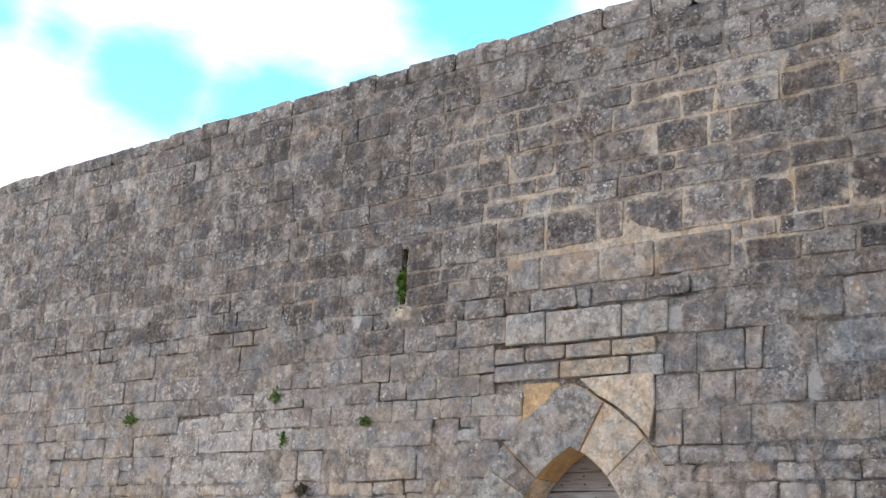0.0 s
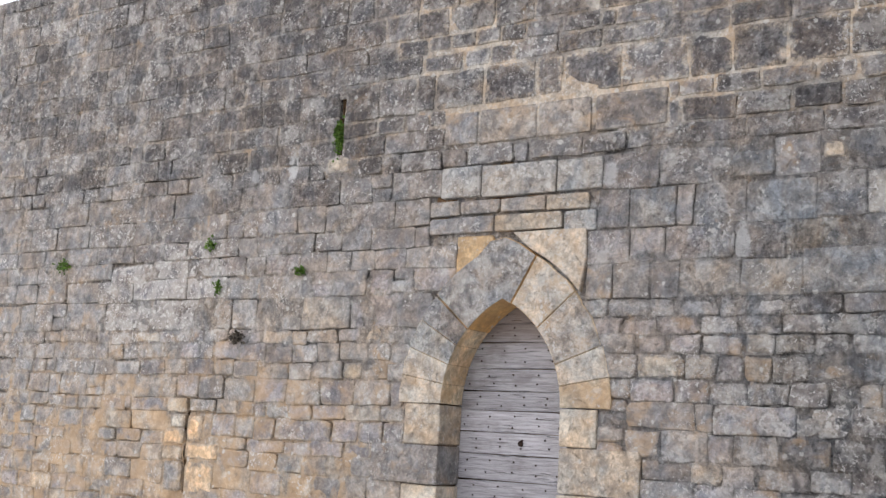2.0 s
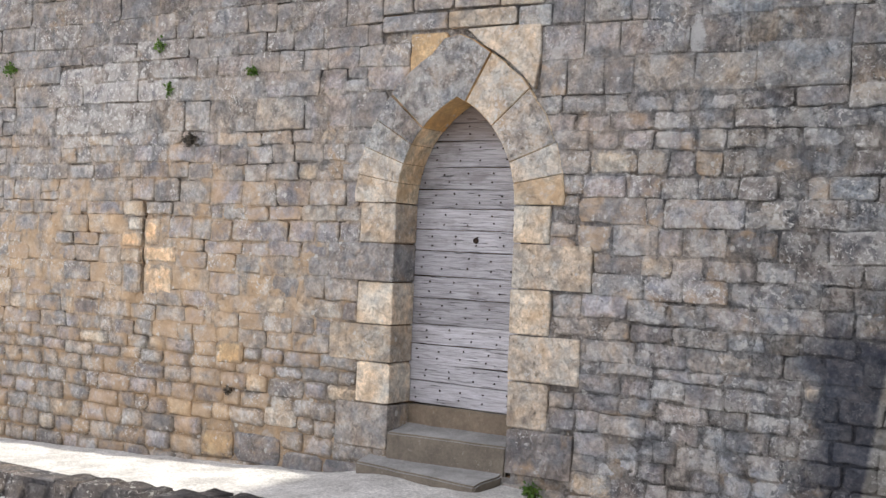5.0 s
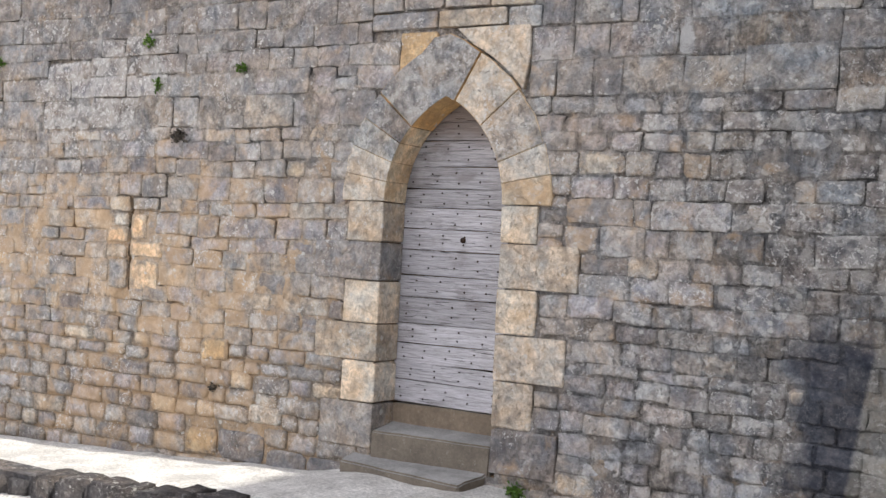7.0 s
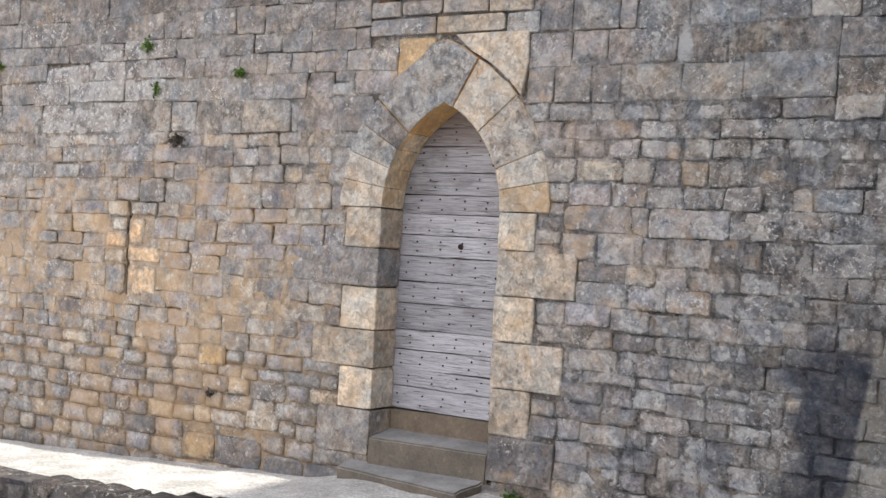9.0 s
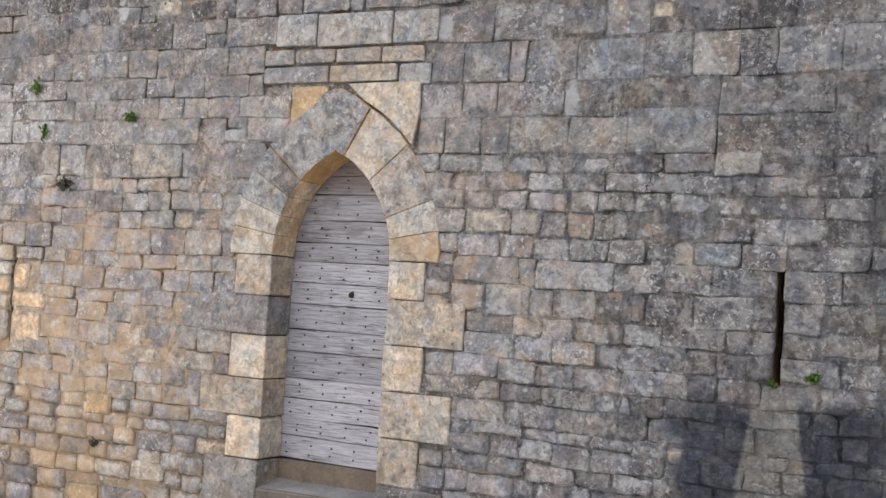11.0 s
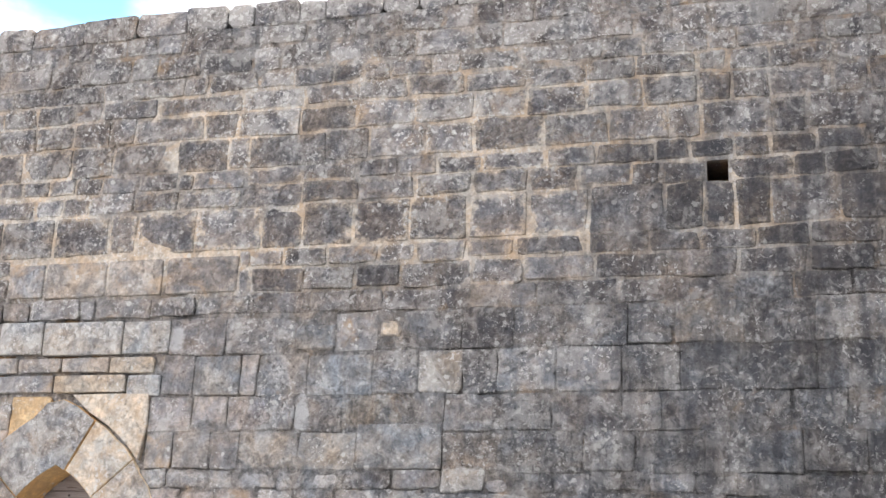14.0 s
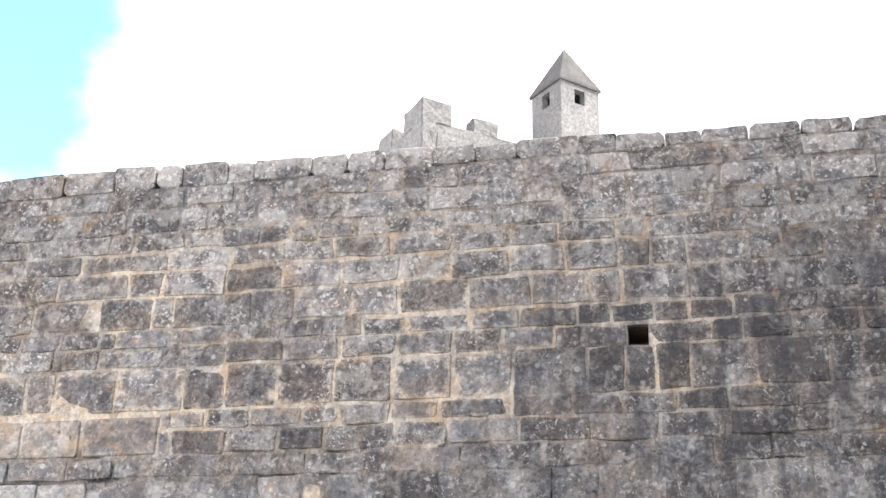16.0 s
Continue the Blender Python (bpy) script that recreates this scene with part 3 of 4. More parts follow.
dressed("jamb_block", [
    (-0.36, 1.62, 0.0, 1.95, "tan"), (-0.68, 1.305, 0.0, 1.62, "grey"), (-0.36, 0.955, 0.0, 1.305, "cream"),
    (-0.63, 0.645, 0.0, 0.955, "tan"), (-0.34, 0.31, 0.0, 0.645, "cream"), (-0.54, -0.06, 0.0, 0.31, "warm"),
    (1.08, 1.66, 1.40, 1.95, "cream"), (1.08, 1.315, 1.755, 1.66, "ash"), (1.08, 0.97, 1.43, 1.315, "cream"),
    (1.08, 0.615, 1.684, 0.97, "ash"), (1.085, 0.26, 1.432, 0.615, "ash"), (1.09, -0.09, 1.65, 0.26, "umber"),
], -0.010, REVEAL, 0.008, "large dressed tan limestone jamb block")
dressed("lintel_slab", [(-0.12, 3.635, 0.27, 3.90, "slab"), (0.275, 3.625, 0.97, 3.89, "slab"), (0.975, 3.625, 1.375, 3.88, "slab")], -0.014, label="pale grey lichened slab above the arch")
dressed("thin_slab", [
    (-0.22, 3.485, 0.075, 3.62, "warm"), (0.08, 3.49, 0.46, 3.61, "grey"), (0.465, 3.49, 0.88, 3.61, "warm"), (0.885, 3.48, 1.265, 3.61, "tan"),
    (-0.22, 3.335, 0.41, 3.475, "grey"), (0.42, 3.335, 1.04, 3.475, "tan"), (1.045, 3.30, 1.33, 3.47, "slab"),
], -0.008, label="thin tan slab in the courses above the arch")
dressed("spandrel_stone", [(0.06, 2.95, 0.42, 3.32, "yellow")], 0.004, label="yellowish stone beside the arch")
pts = [arc(1, a, RAD + RING + 0.022) for a in (40, 45, 50, 55, 60, 64)] + [(0.60, 3.322), (0.92, 3.328), (1.25, 3.325), (1.26, 3.1)]
v, f = block(pts, -0.010, 0.16, 0.01, 0.0)
lone("spandrel_stone", v, f, lerp3(CREAM, GREY, 0.25), (0.2, 0.4, 0.4), STONE, WALL, False, "pale stone cut to the curve of the arch")
BLOCKS.append((0.43, 2.86, 1.26, 3.325))
dressed("facing_block", [
    (2.40, 3.625, 2.71, 3.81, "blue"), (2.505, 3.285, 3.01, 3.59, "blue"), (2.91, 2.775, 3.535, 3.095, "blue"), (1.60, 3.30, 1.98, 3.60, "blue"),
    (1.29, 4.08, 1.89, 4.37, "umber"), (0.78, 4.08, 1.26, 4.37, "warm"), (0.22, 4.08, 0.77, 4.37, "warm"), (-0.12, 4.09, 0.21, 4.37, "grey"),
    (3.43, 2.02, 3.74, 2.18, "blue"),
], -0.005, label="large smooth grey ashlar block")
dressed("ochre_stone", [
    (3.04, 3.70, 3.21, 3.83, "cream"), (-1.91, 0.497, -1.58, 0.70, "yellow"), (-2.862, 1.055, -2.481, 1.35, "peach"), (-2.862, 1.355, -2.455, 1.515, "peach"), (-2.862, 1.52, -2.66, 1.755, "peach"),
    (-3.167, 1.485, -2.908, 1.635, "peach"), (-3.11, 1.64, -2.908, 1.776, "cream"), (-3.18, 1.34, -2.908, 1.48, "tan"), (-3.14, 1.05, -2.905, 1.335, "warm"), (-2.05, -0.35, -1.66, -0.11, "yellow"), (3.32, 0.67, 3.44, 0.80, "cream"), (-1.42, 3.95, -1.12, 4.11, "tan"),
], -0.006, bevel=0.014, label="ochre limestone block", jit=0.008, cut=0.024)
dressed("footing_stone", [(-1.65, -0.36, -1.13, -0.09, "umber"), (-1.09, -0.40, -0.67, -0.19, "grey"), (-0.66, -0.40, -0.20, -0.20, "umber"), (-1.32, 0.0, -0.96, 0.165, "ash")], -0.004, bevel=0.016, label="large worn grey footing stone", jit=0.010, cut=0.03)


def free_spans(x0, x1, z0, z1):
    """The stretches of a course that neither openings, arch nor single blocks take up."""
    zm = (z0 + z1) / 2
    taken = [(a + q * rng.uniform(-0.003, 0.010), c - q * rng.uniform(-0.003, 0.010)) for a, b, c, d, _ in HOLES[1:] for q in (1.0 if c - a > 0.05 else 0.3,) if b - 0.02 < zm < d + 0.02]
    taken += [(a, c) for a, b, c, d in BLOCKS if min(d, z1) - max(b, z0) > 0.42 * (z1 - z0)]
    if -0.12 < zm < SPRING:
        taken.append((-0.02, 1.10))
    if SPRING <= zm < 3.2:
        s = (zm - SPRING) / (RAD + RING - 0.05)
        if s < 1:
            w = (RAD + RING - 0.05) * math.sqrt(1 - s * s)
            a, c = DOOR[0] + RAD - w, DOOR[1] - RAD + w
            if a < c:
                taken.append((a, c))
    spans, at = [], x0
    for a, c in sorted(taken):
        if a > at:
            spans.append((at, min(a, x1)))
        at = max(at, c)
    if at < x1:
        spans.append((at, x1))
    return [(a, c) for a, c in spans if c - a > 0.05 and a < x1]


SINGLE = {"rubble_stone": [], "ashlar_stone": []}
REST = {"rubble_stone": Heap(), "ashlar_stone": Heap()}


def lay(name, x0, x1, beds, wide, cut, jit, joint, uneven, swell, near, joints):
    """Courses of stones between the given bed heights."""
    for z0, z1 in zip(beds, beds[1:]):
        for a, c in free_spans(x0, x1, z0, z1):
            at = a
            while c - at > 0.05:
                w = rng.uniform(*wide) * min(0.75 + 1.6 * (z1 - z0), 1.08)
                known = [q for q in joints.get(z0, ()) if q > at + 0.06]
                if known and at > joints[z0][0] - wide[1]:
                    w = known[0] - at
                    if w > 0.75:
                        w *= rng.uniform(0.42, 0.58)
                if c - at - w < wide[0] * 0.7:
                    w = c - at
                    if w > wide[1] * 1.5:
                        w *= rng.uniform(0.4, 0.6)
                xm = at + w / 2
                rise = 0.022 * wobble(xm, z0, 0.9, 5.0) if cut > 0.014 else 0.012 * wobble(xm, z0, 0.7, 5.0)
                rise += rng.uniform(-0.4, 0.4) * jit
                g = joint * rng.uniform(0.6, 1.3)
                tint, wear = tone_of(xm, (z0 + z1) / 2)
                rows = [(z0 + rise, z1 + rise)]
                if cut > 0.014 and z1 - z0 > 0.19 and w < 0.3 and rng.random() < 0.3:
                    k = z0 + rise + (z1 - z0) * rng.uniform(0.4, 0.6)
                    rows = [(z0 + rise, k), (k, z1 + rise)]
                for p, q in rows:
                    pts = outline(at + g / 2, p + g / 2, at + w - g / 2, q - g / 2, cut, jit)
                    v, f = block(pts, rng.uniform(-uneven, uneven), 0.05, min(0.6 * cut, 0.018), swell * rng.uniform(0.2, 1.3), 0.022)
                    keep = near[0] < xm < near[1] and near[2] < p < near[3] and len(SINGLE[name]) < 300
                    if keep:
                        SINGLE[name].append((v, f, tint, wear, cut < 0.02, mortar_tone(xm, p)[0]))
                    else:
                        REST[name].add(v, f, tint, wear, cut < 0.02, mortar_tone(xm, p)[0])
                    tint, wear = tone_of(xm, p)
                at += w


LOW_WEST = [-1.05, -0.85, -0.68, -0.52, -0.36, -0.20, -0.03, 0.12, 0.27, 0.42, 0.54, 0.66, 0.81, 0.96, 1.12, 1.32, 1.48, 1.60, 1.79, 1.92, 2.13, 2.28, 2.44, 2.56]
MID_WEST = [2.56, 2.85, 3.06, 3.24, 3.42, 3.66, 3.90]
LOW_EAST = [-1.05, -0.8, -0.58, -0.36, -0.17, 0.0, 0.14, 0.30, 0.45, 0.58, 0.73, 0.82, 0.99, 1.12, 1.29, 1.46, 1.61, 1.82, 2.02, 2.18, 2.36, 2.50, 2.63, 2.77]
MID_EAST = [2.77, 3.04, 3.30, 3.61, 3.90]
UP_WEST = [3.90, 4.06, 4.27, 4.47, 4.70, 4.93, 5.12, 5.36, 5.58, 5.80, 6.04, 6.27]
UP_EAST = [3.90, 4.07, 4.26, 4.41, 4.75, 4.92, 5.07, 5.33, 5.55, 5.72, 5.88, 6.09, 6.27]
# where the upright joints fall in the courses that can be told apart, by the height of their bed
JOINTS_LOW_EAST = {
    1.82: [1.62, 2.16, 2.28, 2.87, 3.23, 3.56],
    1.61: [1.61, 1.9, 2.25, 2.44, 2.76, 3.11, 3.44],
    1.46: [1.78, 2.13, 2.36, 2.61, 2.96, 3.24, 3.67],
    1.29: [1.74, 2.16, 2.45, 2.79, 3.19, 3.4],
    1.12: [1.66, 2.04, 2.33, 2.62, 2.97, 3.44],
    0.99: [1.82, 2.06, 2.4, 2.8, 3.05, 3.29],
    0.82: [1.68, 2.11, 2.49, 2.73, 2.96, 3.17, 3.44],
    0.73: [1.84, 2.27, 2.52, 2.77, 3.08],
    0.58: [1.55, 2.0, 2.25, 2.5, 2.78, 3.08, 3.31],
    0.45: [2.0, 2.3, 2.67, 2.94, 3.24],
}
JOINTS_MID_EAST = {
    2.77: [1.48, 1.79, 2.01, 2.47, 2.93, 3.26],
    3.04: [1.61, 1.9, 2.23, 2.42, 2.79, 3.31],
    3.3: [1.71, 2.11, 2.45, 3.02, 3.34],
    3.61: [1.83, 2.42, 2.75, 3.06, 3.25],
}
JOINTS_LOW_WEST = {
    1.92: [-3.69, -3.06, -2.76, -2.43, -2.04, -1.67, -1.28, -0.91],
    1.79: [-3.67, -3.16, -2.52, -2.24, -2.03, -1.89, -1.62, -1.36, -0.98],
    1.6: [-3.65, -3.14, -2.55, -2.26, -2.02, -1.78, -1.13],
    1.48: [-3.44, -2.64, -2.35, -2.11, -1.67, -1.34, -0.99],
    1.32: [-3.46, -2.45, -2.06, -1.72, -1.4, -1.14],
    1.12: [-3.6, -2.5, -2.01, -1.64, -1.29, -0.94],
    0.96: [-3.83, -3.39, -3.08, -2.67, -2.35, -2.03, -1.9, -1.34, -1.12, -0.81],
    0.81: [-3.81, -3.02, -2.69, -2.3, -2.05, -1.95, -1.65, -1.36, -1.04, -0.8],
}
JOINTS_MID_WEST = {
    2.56: [-4.79, -4.18, -3.48, -2.82, -2.42, -2.1, -1.56, -1.01, -0.5],
    2.85: [-4.82, -3.79, -3.04, -2.51, -2.12, -1.45, -1.22, -0.84, -0.57],
    3.06: [-4.85, -4.14, -3.53, -2.64, -2.28, -2.03, -1.62, -1.3, -1.04],
    3.24: [-4.96, -4.38, -3.83, -3.07, -2.4, -2.15, -1.88, -1.47, -1.15, -0.84],
    3.42: [-5.08, -4.54, -3.85, -3.65, -2.9, -2.57, -2.35, -2.0, -1.69, -1.36, -1.1],
    3.66: [-5.12, -4.61, -3.72, -2.78, -2.41, -1.81, -1.22],
}
JOINTS_UP_EAST = {
    3.9: [0.7, 1.19, 1.56, 2.01, 2.5, 3.05, 3.72, 4.17, 4.75, 5.48, 5.89, 6.26],
    4.07: [1.99, 2.42, 2.83, 3.17, 3.71, 4.08, 4.59, 5.09],
    4.26: [1.51, 1.97, 2.26, 2.6, 2.99, 3.29, 3.66, 4.03, 4.55, 4.95],
    4.41: [1.0, 1.5, 2.05, 2.39, 2.79, 3.23, 3.67, 4.11, 4.55, 5.07],
    4.75: [0.93, 1.32, 1.86, 2.37, 2.82, 3.26, 3.69, 4.11],
    4.92: [1.44, 1.89, 2.35, 2.8, 3.12, 3.42, 3.76, 4.23],
    5.07: [0.71, 1.28, 1.72, 1.91, 2.54, 2.88, 3.69, 4.22, 4.68],
    5.33: [0.87, 1.49, 1.78, 2.31, 2.77, 3.24, 3.69, 4.09, 4.52, 4.93],
    5.55: [0.56, 1.07, 1.81, 2.34, 3.17, 3.61, 4.09, 4.52],
}
NEAR = (-2.3, 3.4, -0.4, 3.9)
FOOT = LOW_WEST.index(0.66)
lay("rubble_stone", -11.0, 0.5, LOW_WEST[:FOOT + 1], (0.18, 0.44), 0.023, 0.016, 0.009, 0.009, 0.007, NEAR, JOINTS_LOW_WEST)
lay("rubble_stone", -11.0, 0.5, LOW_WEST[FOOT:], (0.16, 0.40), 0.0165, 0.017, 0.007, 0.007, 0.004, NEAR, JOINTS_LOW_WEST)
lay("rubble_stone", 0.5, 9.5, LOW_EAST, (0.17, 0.38), 0.0165, 0.017, 0.008, 0.009, 0.005, NEAR, JOINTS_LOW_EAST)
lay("rubble_stone", -11.0, 0.5, MID_WEST, (0.18, 0.46), 0.015, 0.016, 0.007, 0.008, 0.005, NEAR, JOINTS_MID_WEST)
lay("rubble_stone", 0.5, 9.5, MID_EAST, (0.20, 0.46), 0.013, 0.013, 0.006, 0.006, 0.004, NEAR, JOINTS_MID_EAST)
lay("ashlar_stone", -11.0, -1.25, UP_WEST, (0.18, 0.42), 0.013, 0.014, 0.018, 0.0045, 0.004, (0.0, 6.5, 3.8, 6.3), {})
lay("ashlar_stone", -1.25, 9.5, UP_EAST, (0.18, 0.46), 0.013, 0.015, 0.021, 0.0045, 0.004, (0.0, 6.5, 3.8, 6.3), JOINTS_UP_EAST)
for kind, label in (("rubble_stone", "weathered coursed limestone rubble"), ("ashlar_stone", "dark crusted limestone facing stones")):
    for v, f, tint, wear, flat, joint in SINGLE[kind]:
        lone(kind, v, f, tint, wear, STONE, WALL, not flat, joint=joint)
    tagged(part("rubble_facing" if kind[0] == "r" else "ashlar_facing", REST[kind].mesh(kind, STONE), WALL, label), kind="stuff")


def coping():
    """Worn coping stones along the crest, with open joints between them."""
    x = -11.0
    while x < 9.5:
        w = rng.uniform(0.22, 0.50)
        top = 6.49 - 0.018 * max(0.0, x - 1.0) - 0.009 * max(0.0, 1.0 - x) + 0.02 * wobble(x, 0, 0.8, 9.0) + rng.uniform(-0.014, 0.014)
        tint, wear = tone_of(x, 6.3)
        wear = (wear[0], wear[1], wear[2] + 0.15)
        v, f = block(outline(x + 0.004, 6.276, x + w - 0.004, top, 0.022, 0.013), rng.uniform(-0.012, 0.008), 0.55, 0.012, 0.006, 0.03)
        lone("coping_stone", v, f, tint, wear, STONE, WALL, False)
        x += w


coping()

# ---- the door and its steps ----
door = tagged(new("door_1"), "closed weathered grey oak plank door with iron nails", "door", kind="structure")
door.location = (0.54, REVEAL, DOOR[2])


def planks():
    beds = [DOOR[2], 0.495, 0.643, 0.806, 0.97, 1.188, 1.367, 1.574, 1.75, 1.924, 2.081, 2.263, 2.476, 2.628, 2.86]
    stud = bmesh.new()
    bmesh.ops.create_uvsphere(stud, u_segments=7, v_segments=4, radius=0.008)
    stud = mesh_of(stud, "nail", IRON, True)
    for row, (z, top) in enumerate(zip(beds, beds[1:])):
        h = top - z
        tilt = rng.uniform(-0.006, 0.006)
        bm = box_bm((-0.575, 0.006 + rng.uniform(0, 0.006), 0.003), (0.575, 0.05, h - 0.003), 0.004, 6, 0.0)
        for v in bm.verts:
            v.co.z += tilt * v.co.x * 2 + 0.004 * noise.noise(Vector((v.co.x * 3, z * 7, 0)))
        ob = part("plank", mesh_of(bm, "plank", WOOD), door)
        ob.location = (0, 0, z - DOOR[2])
        for i in range(5):
            for k in ((0.3, 0.72) if h > 0.13 else (0.5,)):
                x = -0.44 + 0.22 * i + (0.05 if row % 2 else -0.05) + rng.uniform(-0.025, 0.025)
                nail = part("nail", stud, ob)
                nail.location = (x, 0.006, h * k + rng.uniform(-0.012, 0.012))
    bm = bmesh.new()
    bmesh.ops.create_cone(bm, segments=14, radius1=0.026, radius2=0.020, depth=0.02, cap_ends=True, matrix=Matrix.Rotation(radians(90), 4, "X"))
    lock = part("keyhole_plate", mesh_of(bm, "keyhole_plate", IRON), door, "small dark iron keyhole plate")
    lock.location = (0.03, 0.004, 1.36)


planks()


def slab_thing(name, a, b, label, seed, skew=0.0, bevel=0.012, slope=0.0, mat=WORN):
    bm = box_bm(a, b, bevel, 7, 0.0)
    for v in bm.verts:
        if v.co.z > (a[2] + b[2]) / 2:  # the tread is worn down towards its front
            v.co.z -= slope * (b[1] - v.co.y)
        v.co += 0.006 * noise.noise_vector(v.co * 5 + Vector((seed, 0, 0)))
        if skew and v.co.y < (a[1] + b[1]) / 2:
            v.co.y -= skew * (v.co.x - a[0])
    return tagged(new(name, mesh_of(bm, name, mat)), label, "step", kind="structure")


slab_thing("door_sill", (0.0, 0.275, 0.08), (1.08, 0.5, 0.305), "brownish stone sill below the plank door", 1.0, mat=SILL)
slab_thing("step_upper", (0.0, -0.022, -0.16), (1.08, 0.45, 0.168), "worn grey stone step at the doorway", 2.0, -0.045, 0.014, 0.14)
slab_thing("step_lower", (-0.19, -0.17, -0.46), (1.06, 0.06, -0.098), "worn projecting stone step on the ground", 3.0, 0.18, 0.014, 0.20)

# ---- ground and low parapet ----


def ground_z(x, y):
    z = -0.30 + 0.05 * min(x, 0.0) * step01(-x, -1.0, 2.0) + 0.06 * step01(x, 0.0, 2.0)
    z += 0.085 * step01(x, -0.7, 0.1) * step01(-x, -1.6, -1.0) * step01(y, -1.6, -0.6)  # worn rise in front of the steps
    return z - 0.15 * step01(-y, 1.7, 2.6)


def ground():
    near = [-12 + 0.16 * i for i in range(int(20 / 0.16) + 1)]
    xs = [-3000, -600, -120, -40, -20] + near + [14, 40, 120, 600, 3000]
    ys = [-3000, -600, -120, -40, -20, -14] + [-12 + 0.16 * i for i in range(int(12.4 / 0.16))] + [0.5, 40, 120, 600, 3000]
    v = []
    for y in ys:
        for x in xs:
            n = 0.025 * wobble(x, y, 2.0, 1.0) + 0.018 * wobble(x, y, 6.0, 2.0) if -13 < x < 9 and y > -12.5 else 0.0
            v.append((x, y, ground_z(max(-12, min(8, x)), y) + n))
    w = len(xs)
    f = [(k * w + i, k * w + i + 1, (k + 1) * w + i + 1, (k + 1) * w + i) for k in range(len(ys) - 1) for i in range(w - 1)]
    me = bpy.data.meshes.new("ground")
    me.from_pydata(v, [], f)
    me.materials.append(EARTH)
    me.polygons.foreach_set("use_smooth", [True] * len(f))
    return tagged(new("ground", me), "pale dusty gravel ground along the wall foot", "ground", kind="structure")


ground()


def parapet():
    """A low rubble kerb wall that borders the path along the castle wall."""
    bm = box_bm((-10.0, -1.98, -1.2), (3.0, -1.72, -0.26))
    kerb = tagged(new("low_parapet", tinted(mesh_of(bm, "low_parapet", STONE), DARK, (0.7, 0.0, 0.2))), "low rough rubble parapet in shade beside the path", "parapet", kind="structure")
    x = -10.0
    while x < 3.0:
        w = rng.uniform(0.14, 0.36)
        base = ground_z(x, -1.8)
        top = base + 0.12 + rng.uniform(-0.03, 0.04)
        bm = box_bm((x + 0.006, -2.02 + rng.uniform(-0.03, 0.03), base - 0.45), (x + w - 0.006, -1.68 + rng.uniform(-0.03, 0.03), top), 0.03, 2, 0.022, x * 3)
        # tinted darker than the wall's stones: the parapet's shade is put into the colour
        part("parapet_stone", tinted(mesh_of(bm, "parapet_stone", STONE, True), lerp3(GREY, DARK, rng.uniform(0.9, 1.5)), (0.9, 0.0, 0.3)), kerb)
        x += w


parapet()

# ---- plants ----


def tuft(x, z, size, count, mat, label, droop=0.4, y=-0.01, tall=1.0):
    r = random.Random(int(abs(x * 100 + z * 37)))
    v, f = [], []
    for _ in range(count):
        a = Vector((x + r.gauss(0, size * 0.45), y - abs(r.gauss(0, size * 0.3)), z + r.gauss(0, size * 0.4 * tall)))
        d = Vector((r.uniform(-1, 1), r.uniform(-1, 0.1), r.uniform(-droop, 1))).normalized()
        s = d.cross(Vector((r.uniform(-1, 1), r.uniform(-1, 1), r.uniform(-1, 1)))).normalized()
        ln, wd = r.uniform(0.018, 0.045), r.uniform(0.008, 0.018)
        n = len(v)
        mid = a + d * ln * 0.5
        v += [a, mid + s * wd + d.cross(s) * 0.004, a + d * ln, mid - s * wd + d.cross(s) * 0.004]
        f += [(n, n + 1, n + 2), (n, n + 2, n + 3)]
    me = bpy.data.meshes.new("plant")
    me.from_pydata(v, [], f)
    me.materials.append(mat)
    plant = tagged(new("wall_plant"), label, "plant", group="plants on the wall")
    plant.location = (x, 0.0, z)
    foliage = part("foliage", me, plant)
    foliage.location = (-x, 0.0, -z)
    return tagged(foliage, kind="stuff")


GREEN = "small green weed rooted in a wall joint"
tuft(-1.268, 4.28, 0.045, 420, LEAF, "green plant growing in the narrow wall slit", y=0.02, tall=3.4)
tuft(-4.87, 3.24, 0.07, 120, LEAF, GREEN)
tuft(-1.58, 3.08, 0.05, 80, LEAF, GREEN)
tuft(-2.74, 3.36, 0.05, 70, LEAF, GREEN, tall=1.6)
tuft(-2.60, 2.95, 0.04, 60, LEAF, GREEN, tall=2.2)
tuft(-2.30, 2.49, 0.07, 170, DRY, "dry dark tuft of dead weeds on the wall")
tuft(-1.72, 0.25, 0.04, 50, DRY, "dry dark tuft of dead weeds on the wall")
tuft(4.245, 1.335, 0.035, 40, LEAF, GREEN)
tuft(4.0, 1.275, 0.025, 30, LEAF, GREEN)
tuft(1.36, -0.20, 0.08, 200, LEAF, "green weed at the foot of the wall", y=-0.05)

# ---- the castle behind ----


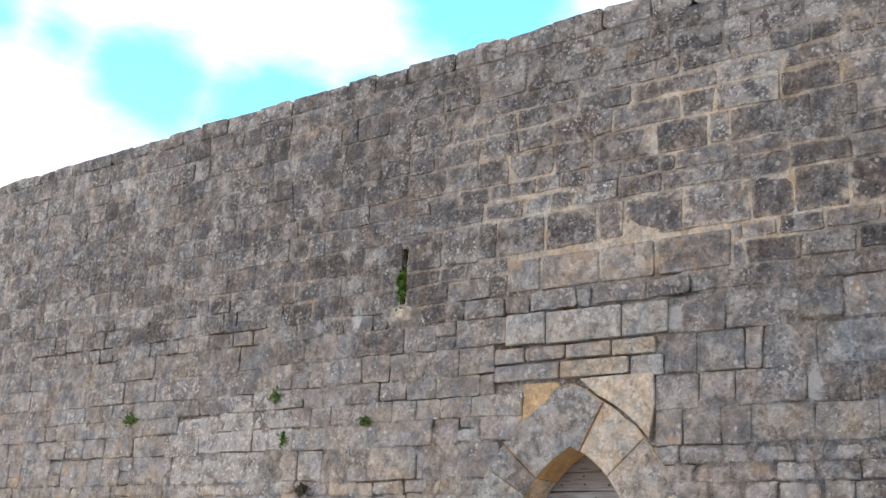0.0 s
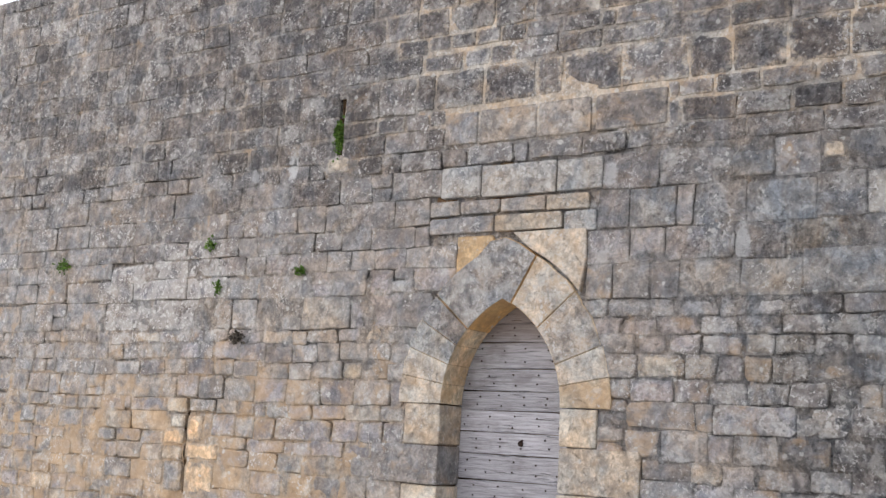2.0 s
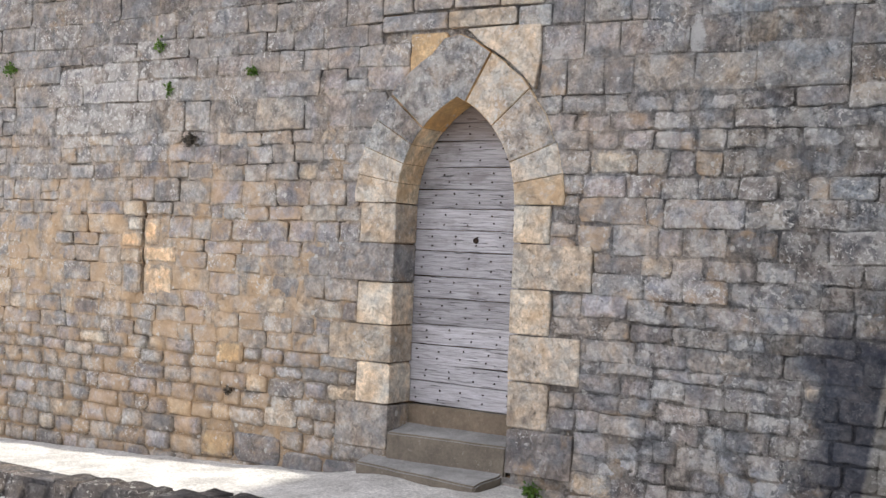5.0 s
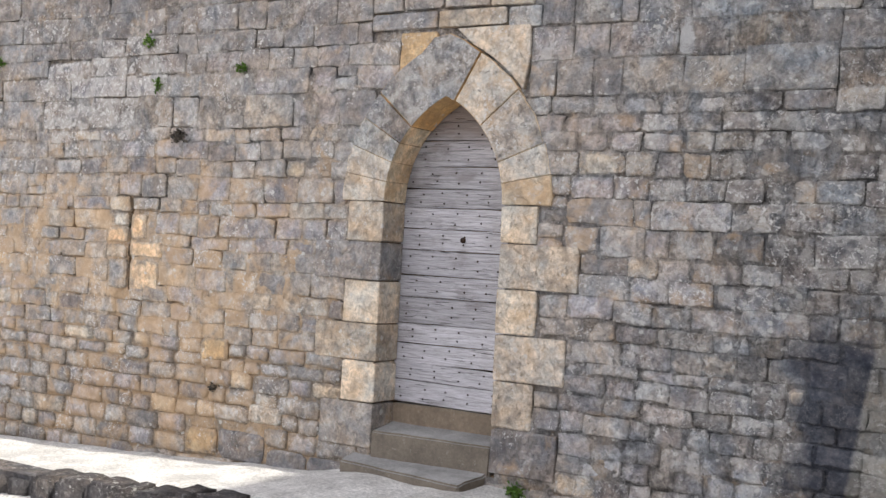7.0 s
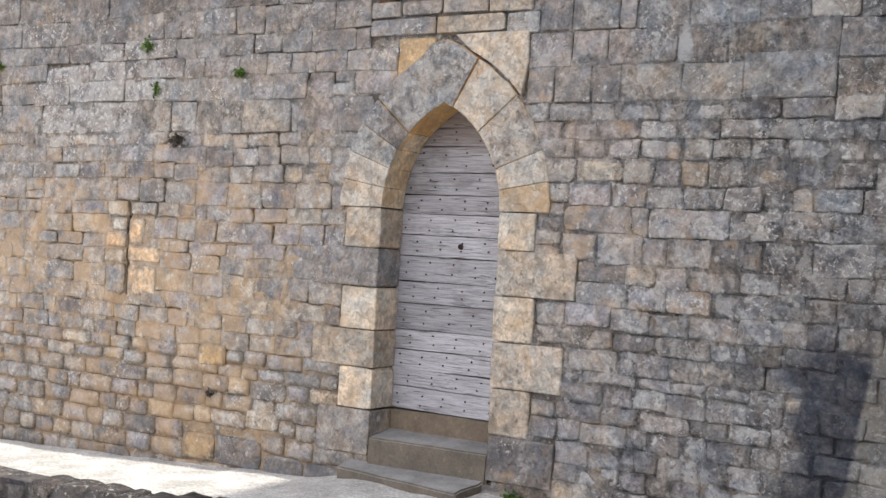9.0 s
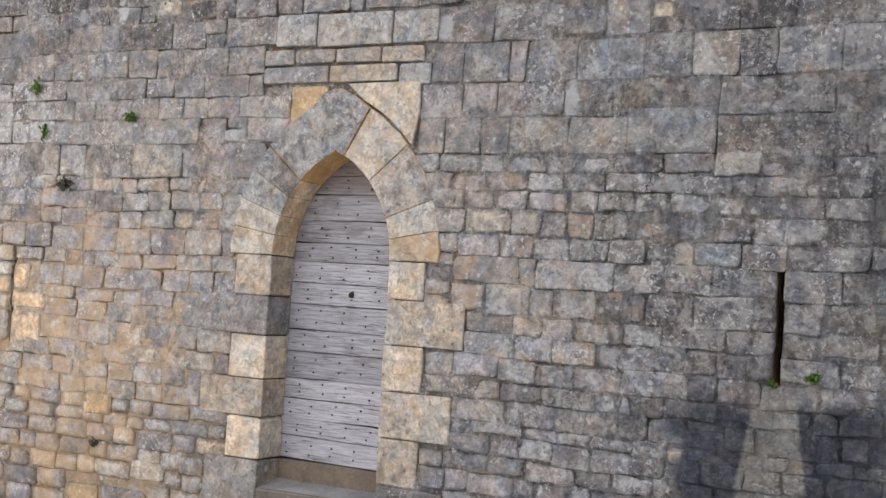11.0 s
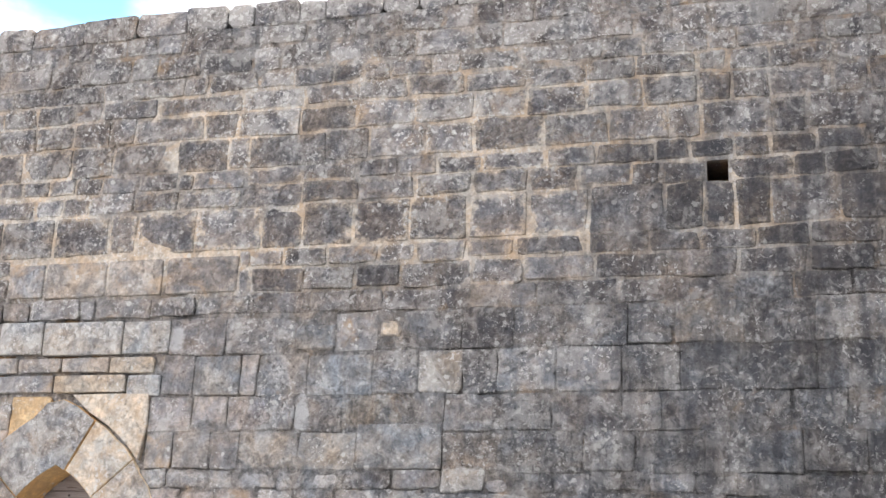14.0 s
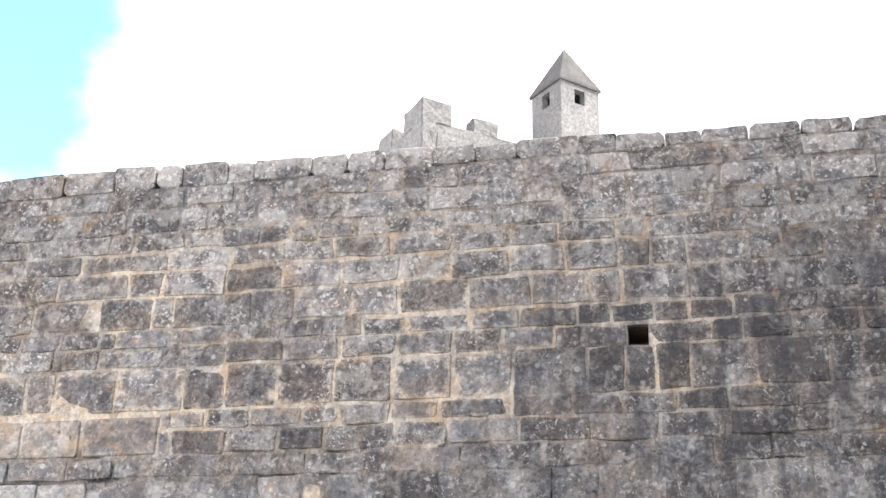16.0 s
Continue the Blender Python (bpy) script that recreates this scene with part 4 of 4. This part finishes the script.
def turret():
    t = tagged(new("watch_turret"), "square pale limestone watch turret with stone pyramid roof", "turret")
    t.location, turn, s = (2.31, 23.0, 0.0), 45, 0.71
    t.rotation_euler = (0, 0, radians(turn))
    bm = bmesh.new()
    z0, z1 = -0.5, 20.64
    quad = lambda *p: bm.faces.new([bm.verts.new(q) for q in p])  # noqa: E731
    win = (-0.20, 0.17, 19.98, 20.46)
    for k in range(4):
        m = Matrix.Rotation(radians(90 * k), 3, "Z")
        xs, zs = (-s, win[0], win[1], s), (z0, win[2], win[3], z1)
        for i in range(3):
            for j in range(3):
                if (i, j) == (1, 1):
                    for p, q in (((win[0], win[2]), (win[1], win[2])), ((win[1], win[2]), (win[1], win[3])), ((win[1], win[3]), (win[0], win[3])), ((win[0], win[3]), (win[0], win[2]))):
                        quad(*(m @ Vector(c) for c in ((p[0], -s, p[1]), (q[0], -s, q[1]), (q[0], -s + 0.22, q[1]), (p[0], -s + 0.22, p[1]))))
                else:
                    quad(*(m @ Vector(c) for c in ((xs[i], -s, zs[j]), (xs[i + 1], -s, zs[j]), (xs[i + 1], -s, zs[j + 1]), (xs[i], -s, zs[j + 1]))))
    part("turret_wall", mesh_of(bm, "turret_wall", KEEP), t)
    bm = bmesh.new()
    e = s + 0.06
    base = [bm.verts.new(c) for c in ((-e, -e, z1 - 0.02), (e, -e, z1 - 0.02), (e, e, z1 - 0.02), (-e, e, z1 - 0.02))]
    lip = [bm.verts.new(c) for c in ((-e, -e, z1 + 0.05), (e, -e, z1 + 0.05), (e, e, z1 + 0.05), (-e, e, z1 + 0.05))]
    tip = bm.verts.new((0, 0, 22.30))
    bm.faces.new(base[::-1])
    for i in range(4):
        k = (i + 1) % 4
        bm.faces.new((base[i], base[k], lip[k], lip[i]))
        bm.faces.new((lip[i], lip[k], tip))
    part("roof", mesh_of(bm, "roof", ROOF), t, "grey stone pyramid roof")


turret()


def keep_tower():
    t = tagged(new("keep_tower"), "pale limestone keep with battlements behind the wall", "tower")
    t.location = (-1.85, 22.0, 0)
    t.rotation_euler = (0, 0, radians(40))
    part("tower_wall", mesh_of(box_bm((0, 0, -0.5), (7, 7, 18.4)), "tower_wall", KEEP), t)
    for a, b in (((0, 0, 18.4), (0.5, 7, 19.78)), ((0.5, 0, 18.4), (7, 0.5, 19.78))):
        part("parapet_wall", mesh_of(box_bm(a, b, 0.02, 4, 0.05, a[0]), "parapet_wall", KEEP), t)
    for a, b in (((-0.01, -0.01, 19.7), (1.0, 1.27, 20.48)), ((-0.01, 2.1, 19.7), (0.5, 3.15, 20.42)), ((1.75, -0.01, 19.7), (2.6, 0.5, 20.26)), ((3.5, 0.0, 19.7), (4.4, 0.5, 19.98)), ((0.0, 4.0, 19.7), (0.5, 5.0, 20.4))):
        part("merlon", mesh_of(box_bm(a, b, 0.03, 2, 0.05, b[0]), "merlon", KEEP), t)


keep_tower()

# unseen wing added to close the yard in the east and shade the doorway
bm = box_bm((11.0, -14.0, -1.0), (17.0, 1.3, 12.9), 0.05)
tagged(new("wall_east", mesh_of(bm, "wall_east", KEEP)), "unseen plain limestone block added to shade the doorway", "wall", kind="structure")
